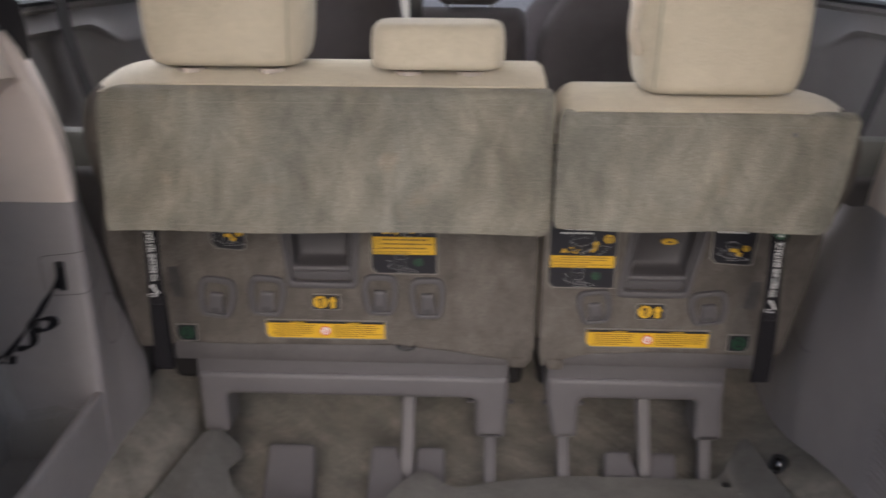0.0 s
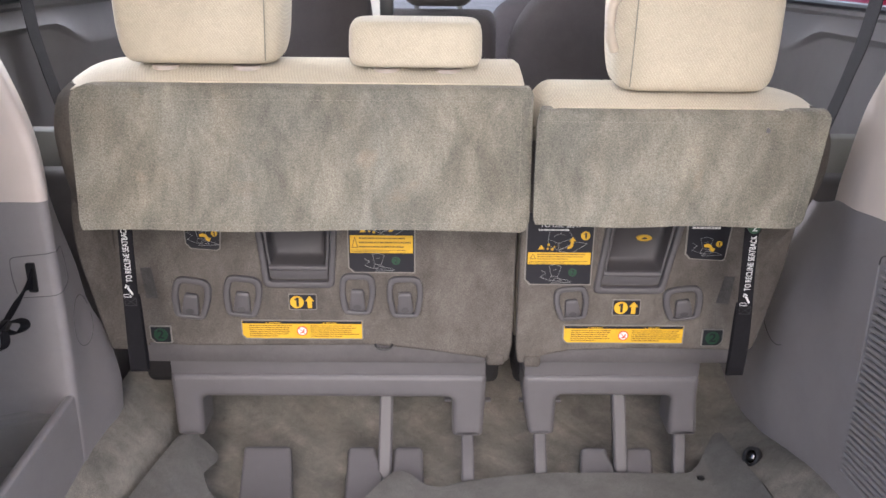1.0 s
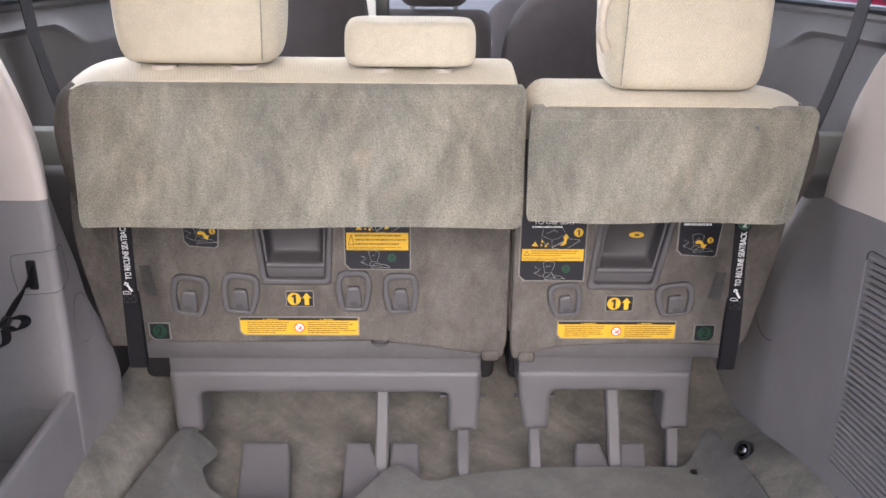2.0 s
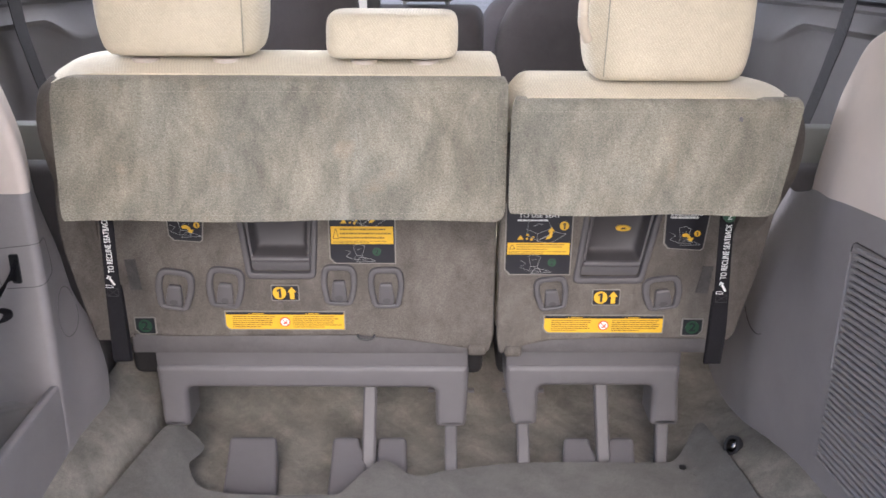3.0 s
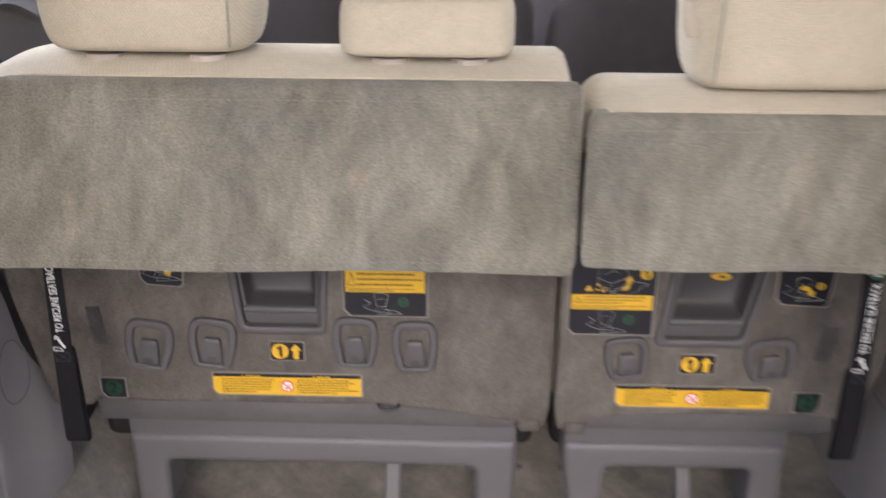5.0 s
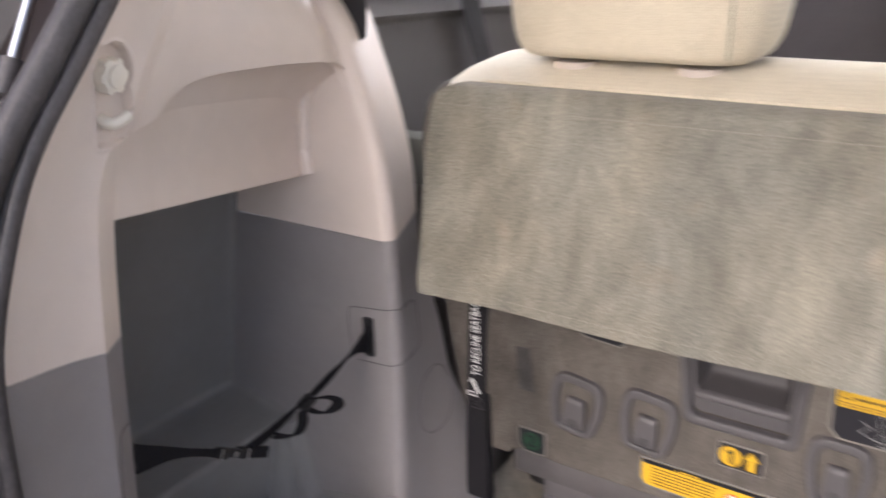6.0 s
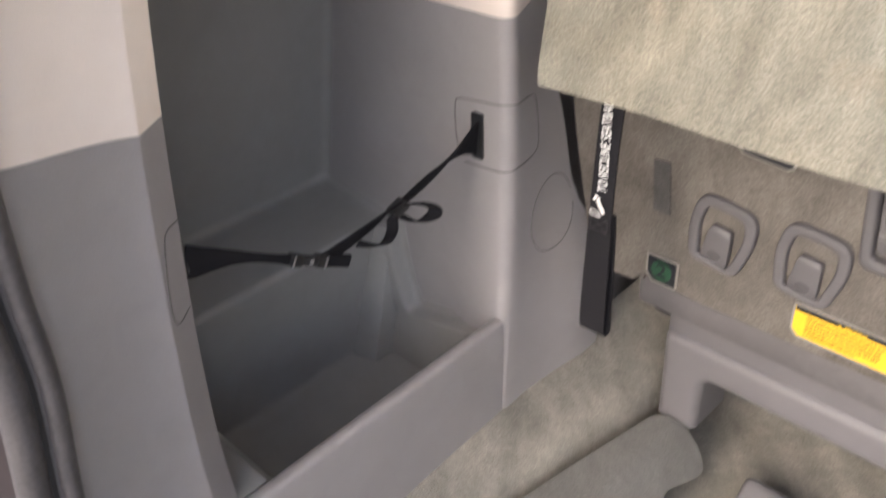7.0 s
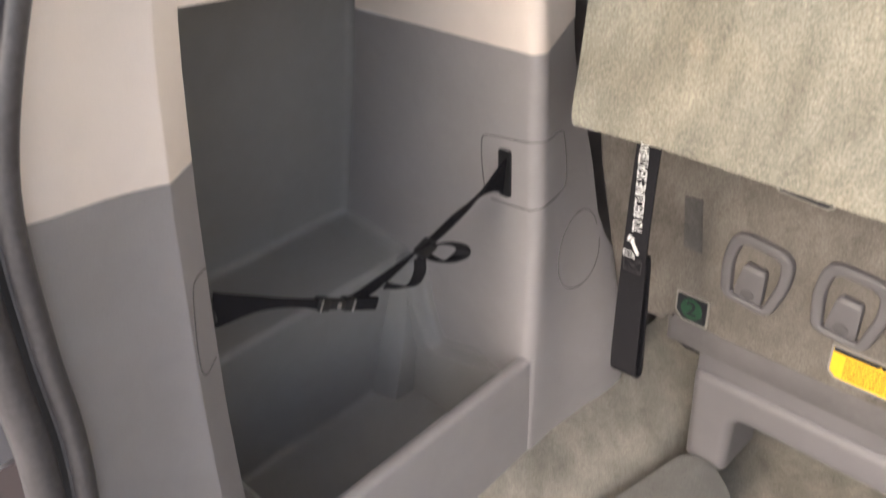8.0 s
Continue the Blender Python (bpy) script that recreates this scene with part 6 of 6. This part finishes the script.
# ---- strap across the niche ----
net = thing("cargo_strap", (-0.57, 1.25, 0.4), "black webbing strap with buckle hanging across the niche", "strap")
part("upper_band", ribbon([(-0.569, 1.404, 0.422), (-0.568, 1.388, 0.4245), (-0.567, 1.366, 0.4195), (-0.566, 1.3457, 0.4138), (-0.566, 1.322, 0.406), (-0.566, 1.300, 0.3995)],
                          [(0.002, 0, 0.0175), (0.004, 0.002, 0.0125), (0.005, 0.003, 0.0075), (0.006, 0.003, 0.0042), (0.006, 0.002, 0.0028), (0.006, 0.002, 0.004)]), WEB, net)
part("lower_band", ribbon([(-0.566, 1.298, 0.401), (-0.566, 1.280, 0.3975), (-0.566, 1.2637, 0.3945), (-0.566, 1.244, 0.3915), (-0.566, 1.2249, 0.3895), (-0.566, 1.214, 0.3905)],
                          [(0.006, 0.002, 0.005), (0.004, -0.002, 0.0055), (0.003, -0.003, 0.006), (0.002, -0.003, 0.0062), (0.001, -0.002, 0.0058), (0.001, -0.001, 0.005)]), WEB, net)
part("tail_loop", ribbon([(-0.562, 1.300, 0.4035), (-0.557, 1.3165, 0.4000), (-0.554, 1.3285, 0.3920), (-0.554, 1.3300, 0.3840), (-0.557, 1.3200, 0.3795), (-0.560, 1.3095, 0.3825), (-0.564, 1.2985, 0.3915)],
                         [(0.005, 0, 0.003), (0.006, 0, 0.003), (0.006, 0.002, 0.001), (0.006, 0.002, -0.001), (0.006, 0.001, 0.0015), (0.005, 0, 0.002), (0.004, 0, 0.003)], 0.0016, 60), WEB, net)
part("slack_loop", ribbon([(-0.564, 1.2905, 0.3965), (-0.560, 1.2860, 0.3850), (-0.559, 1.2772, 0.3778), (-0.561, 1.2665, 0.3790), (-0.565, 1.2520, 0.3865)],
                          [(0.004, 0.002, 0.004), (0.006, 0.001, 0.003), (0.006, 0, 0.003), (0.005, -0.001, 0.0035), (0.004, -0.001, 0.005)]), WEB, net)
b = box(-0.006, 0.006, -0.0085, 0.0085, -0.0042, 0.0042, 0.0016, 2, None, Matrix.Translation((-0.564, 1.297, 0.4005)) @ Matrix.Rotation(radians(20), 4, "X"))
part("slider", b, BLACK, net, "black plastic strap slider")
tilt = Matrix.Translation((-0.565, 1.2022, 0.3975)) @ Matrix.Rotation(radians(-28.6), 4, "X")
b = box(-0.0045, 0.0045, -0.0185, -0.0075, -0.0050, 0.0050, 0.0014, 2, None, tilt)
box(-0.0040, 0.0040, -0.0085, 0.0085, -0.0036, 0.0036, 0.0012, 2, b, tilt)
box(-0.0045, 0.0045, 0.0075, 0.0185, -0.0050, 0.0050, 0.0014, 2, b, tilt)
part("buckle", b, BLACK, net, "black side-release buckle")
b = bmesh.new()
for y0, y1, h in ((-0.0175, -0.0163, 0.0046), (-0.0010, 0.0022, 0.0022), (0.0150, 0.0166, 0.0046)):
    box(0.0042, 0.0050, y0, y1, -h, h, 0, 1, b, tilt)
part("buckle_edge", b, STEEL, net)
part("end_tab", box(-0.558, -0.5535, 1.094, 1.102, 0.444, 0.480, 0.001, 1), BLACK, net)
part("left_band", ribbon([(-0.555, 1.1000, 0.4545), (-0.556, 1.1062, 0.4504), (-0.559, 1.1220, 0.4431), (-0.561, 1.1378, 0.4357), (-0.563, 1.1549, 0.4260), (-0.564, 1.1727, 0.4153), (-0.565, 1.1860, 0.4065)],
                         [(0.001, 0.003, 0.0125), (0.001, 0.0029, 0.0118), (0.001, 0.002, 0.0086), (0.001, 0.0012, 0.0058), (0.001, 0.0008, 0.0039), (0.001, 0.0006, 0.0037), (0.001, 0.0008, 0.0045)]), WEB, net)
part("buckle_tail", box(-0.0018, 0.0018, -0.0135, 0.0135, -0.0054, 0.0054, 0.001, 1, None, Matrix.Translation((-0.565, 1.2300, 0.3823)) @ Matrix.Rotation(radians(-28.6), 4, "X")), WEB, net)

# ---- cabin ahead ----
def dark_seat(name, x0, x1, y, z_top, shoulder, rest, label):
    s = thing(name, ((x0 + x1) / 2, y, 0.0), label, "car seat", "seats in the rows ahead")
    rings = []
    for x in [x0 + (x1 - x0) * (0.5 - 0.5 * math.cos(math.pi * i / 28)) for i in range(29)]:
        d = min((x - x0), (x1 - x)) / shoulder
        k = math.sqrt(max(0.0, 1 - (1 - min(1, d)) ** 2))
        top = z_top - shoulder * 1.1 * (1 - k)
        rings.append([(x, y - 0.06 * (0.4 + 0.6 * k), 0.25), (x, y - 0.07 * (0.4 + 0.6 * k), top - 0.12), (x, y - 0.05 * (0.4 + 0.6 * k), top - 0.03), (x, y, top), (x, y + 0.06 * (0.4 + 0.6 * k), top - 0.03), (x, y + 0.09 * (0.4 + 0.6 * k), top - 0.15), (x, y + 0.09 * (0.4 + 0.6 * k), 0.25)])
    part("backrest", loft(rings), DARKSEAT, s, "", 60)
    part("seat", box(x0, x1, y - 0.02, y + 0.5, 0.16, 0.34, 0.05, 3), DARKSEAT, s)
    part("base", box(x0 + 0.06, x1 - 0.06, y + 0.02, y + 0.4, 0.0, 0.18, 0.01, 2), BLACK, s)
    if rest:
        xm = (x0 + x1) / 2
        part("headrest", box(xm - rest, xm + rest, y - 0.04, y + 0.06, z_top + 0.006, z_top + 0.19, 0.035, 4), DARKSEAT, s)
        for q in (-0.05, 0.05):
            part("post", tube([(xm + q, y + 0.01, z_top - 0.02), (xm + q, y + 0.01, z_top + 0.03)], 0.006, 3, 8), STEEL, s)
    return s


dark_seat("second_row_seat", -0.64, -0.145, 2.32, 0.86, 0.13, 0.12, "dark grey cloth second-row seat")
dark_seat("second_row_seat", -0.125, 0.143, 2.32, 0.708, 0.028, 0.082, "narrow dark grey middle seat with a headrest")
dark_seat("second_row_seat", 0.168, 0.70, 2.30, 0.785, 0.17, 0.12, "dark grey cloth second-row seat")
dark_seat("front_seat", 0.175, 0.67, 3.25, 0.66, 0.12, 0.12, "dark grey cloth front seat")
dark_seat("front_seat", -0.66, -0.165, 3.25, 0.66, 0.12, 0.12, "dark grey cloth front seat")
solid("seat_belt", ribbon([(0.70, 1.60, 1.215), (0.70, 1.68, 0.80), (0.70, 1.73, 0.667), (0.695, 1.78, 0.55)], [(0.0, 0.02, 0.004), (0, 0.02, 0.006), (0.002, 0.018, 0.01), (0.002, 0.018, 0.01)]), BELT, "black seat belt webbing beside the side panel", "seat belt")
solid("seat_belt", ribbon([(-0.70, 1.74, 1.215), (-0.70, 1.805, 0.78), (-0.70, 1.831, 0.678), (-0.695, 1.875, 0.56)], [(0.0, 0.022, 0.004), (0, 0.022, 0.006), (-0.002, 0.02, 0.01), (-0.002, 0.02, 0.01)]), BELT, "black seat belt webbing beside the side panel", "seat belt")
solid("seat_belt", ribbon([(-0.640, 1.45, 1.215), (-0.612, 1.45, 0.85), (-0.597, 1.447, 0.76), (-0.592, 1.445, 0.725)], [(0.019, 0.004, 0), (0.019, 0.004, 0), (0.014, 0.004, 0.004), (0.008, 0.004, 0.006)]), BELT, "grey-black seat belt coming out of the pillar trim", "seat belt")
buckle = solid("hanging_strap", ribbon([(-0.20, 2.2, 1.262), (-0.165, 2.2, 0.95), (-0.135, 2.2, 0.78), (-0.122, 2.2, 0.69)], [(0.009, 0, 0.002)] * 4), LABELWHITE, "pale webbing strap hanging from the roof by the seats ahead", "strap")
part("buckle", box(-0.118, -0.088, 2.19, 2.205, 0.695, 0.75, 0.006, 2), BLACK, buckle, "black plastic buckle")
# parked car outside the passenger's windows
red = thing("parked_car", (2.6, 4.8, -0.48), "dark red parked car outside the window", "car")
CAR_TOP = table([(2.4, 0.36), (2.55, 0.44), (3.3, 0.50), (5.9, 0.54), (6.6, 0.52), (6.85, 0.42)])
rings = []
for y in (2.40, 2.46, 2.6, 2.9, 3.4, 4.2, 5.0, 5.8, 6.3, 6.6, 6.78, 6.84):
    k = 0.84 + 0.08 * ease(y, 2.4, 2.75) - 0.08 * ease(y, 6.5, 6.84)
    top = CAR_TOP(y)
    rings.append([(3.08 + k * a, y, z) for a, z in ((-0.88, -0.26), (-0.97, -0.05), (-1.0, 0.18), (-0.96, top - 0.06), (-0.88, top), (0.88, top), (0.96, top - 0.06), (1.0, 0.18), (0.97, -0.05), (0.88, -0.26))])
part("body", loft(rings), REDPAINT, red, "", 40)
cabin = []
for y, h in ((3.15, 0.0), (3.95, 0.40), (4.3, 0.45), (5.3, 0.45), (5.7, 0.40), (6.25, 0.02)):
    cabin.append([(3.08 + a, y, 0.49 + z) for a, z in ((-0.82, 0.0), (-0.82 + 0.35 * h, h), (-0.74 + 0.35 * h, h + 0.03 * (h > 0.1)), (0.74 - 0.35 * h, h + 0.03 * (h > 0.1)), (0.82 - 0.35 * h, h), (0.82, 0.0))])
part("cabin", loft(cabin), REDPAINT, red, "", 40)
for a0, a1, b0, b1 in ((3.72, 4.10, 4.68, 4.68), (4.76, 4.76, 5.66, 5.36)):
    for side in (-1, 1):
        part("side_window", loft([[(3.08 + side * (0.826 + d), a0, 0.53), (3.08 + side * (0.826 + d), b0, 0.53), (3.08 + side * (0.700 + d), b1, 0.88), (3.08 + side * (0.700 + d), a1, 0.88)] for d in (-0.01, 0.002)]), DARKLAMP, red)
for y in (3.15, 5.95):
    for side in (-1, 1):
        x = 3.08 + side * 0.80
        tyre = prism([(y + 0.32 * math.cos(a), -0.16 + 0.32 * math.sin(a)) for a in steps(0, 6.08, 28)], x - 0.11, x + 0.11, axis="x", bevel=0.03)
        wheel = part("wheel", tyre, BLACK, red)
        part("rim", prism([(y + 0.20 * math.cos(a), -0.16 + 0.20 * math.sin(a)) for a in steps(0, 6.08, 28)], x + side * 0.10, x + side * 0.122, axis="x"), STEEL, wheel)

for side in (-1, 1):
    sect = [(1.590, 0.535), (1.588, 0.552), (1.592, 0.574), (1.602, 0.588), (1.618, 0.592), (1.635, 0.588), (1.655, 0.57), (1.66, 0.535)]
    rings = []
    for x, k in ((0.594, 0.94), (0.597, 0.975), (0.604, 0.993), (0.620, 1.0), (0.68, 1.0), (0.738, 1.0)):
        rings.append([(side * x + 0.012, 1.64 + (y - 1.64) * k, 0.535 + (z - 0.535) * k) for y, z in sect])
    b = loft(rings)
    bmesh.ops.recalc_face_normals(b, faces=b.faces)
    solid("armrest", b, ARMREST, "pale grey-green plastic armrest on the side panel", "armrest", group="armrests beside the third row")
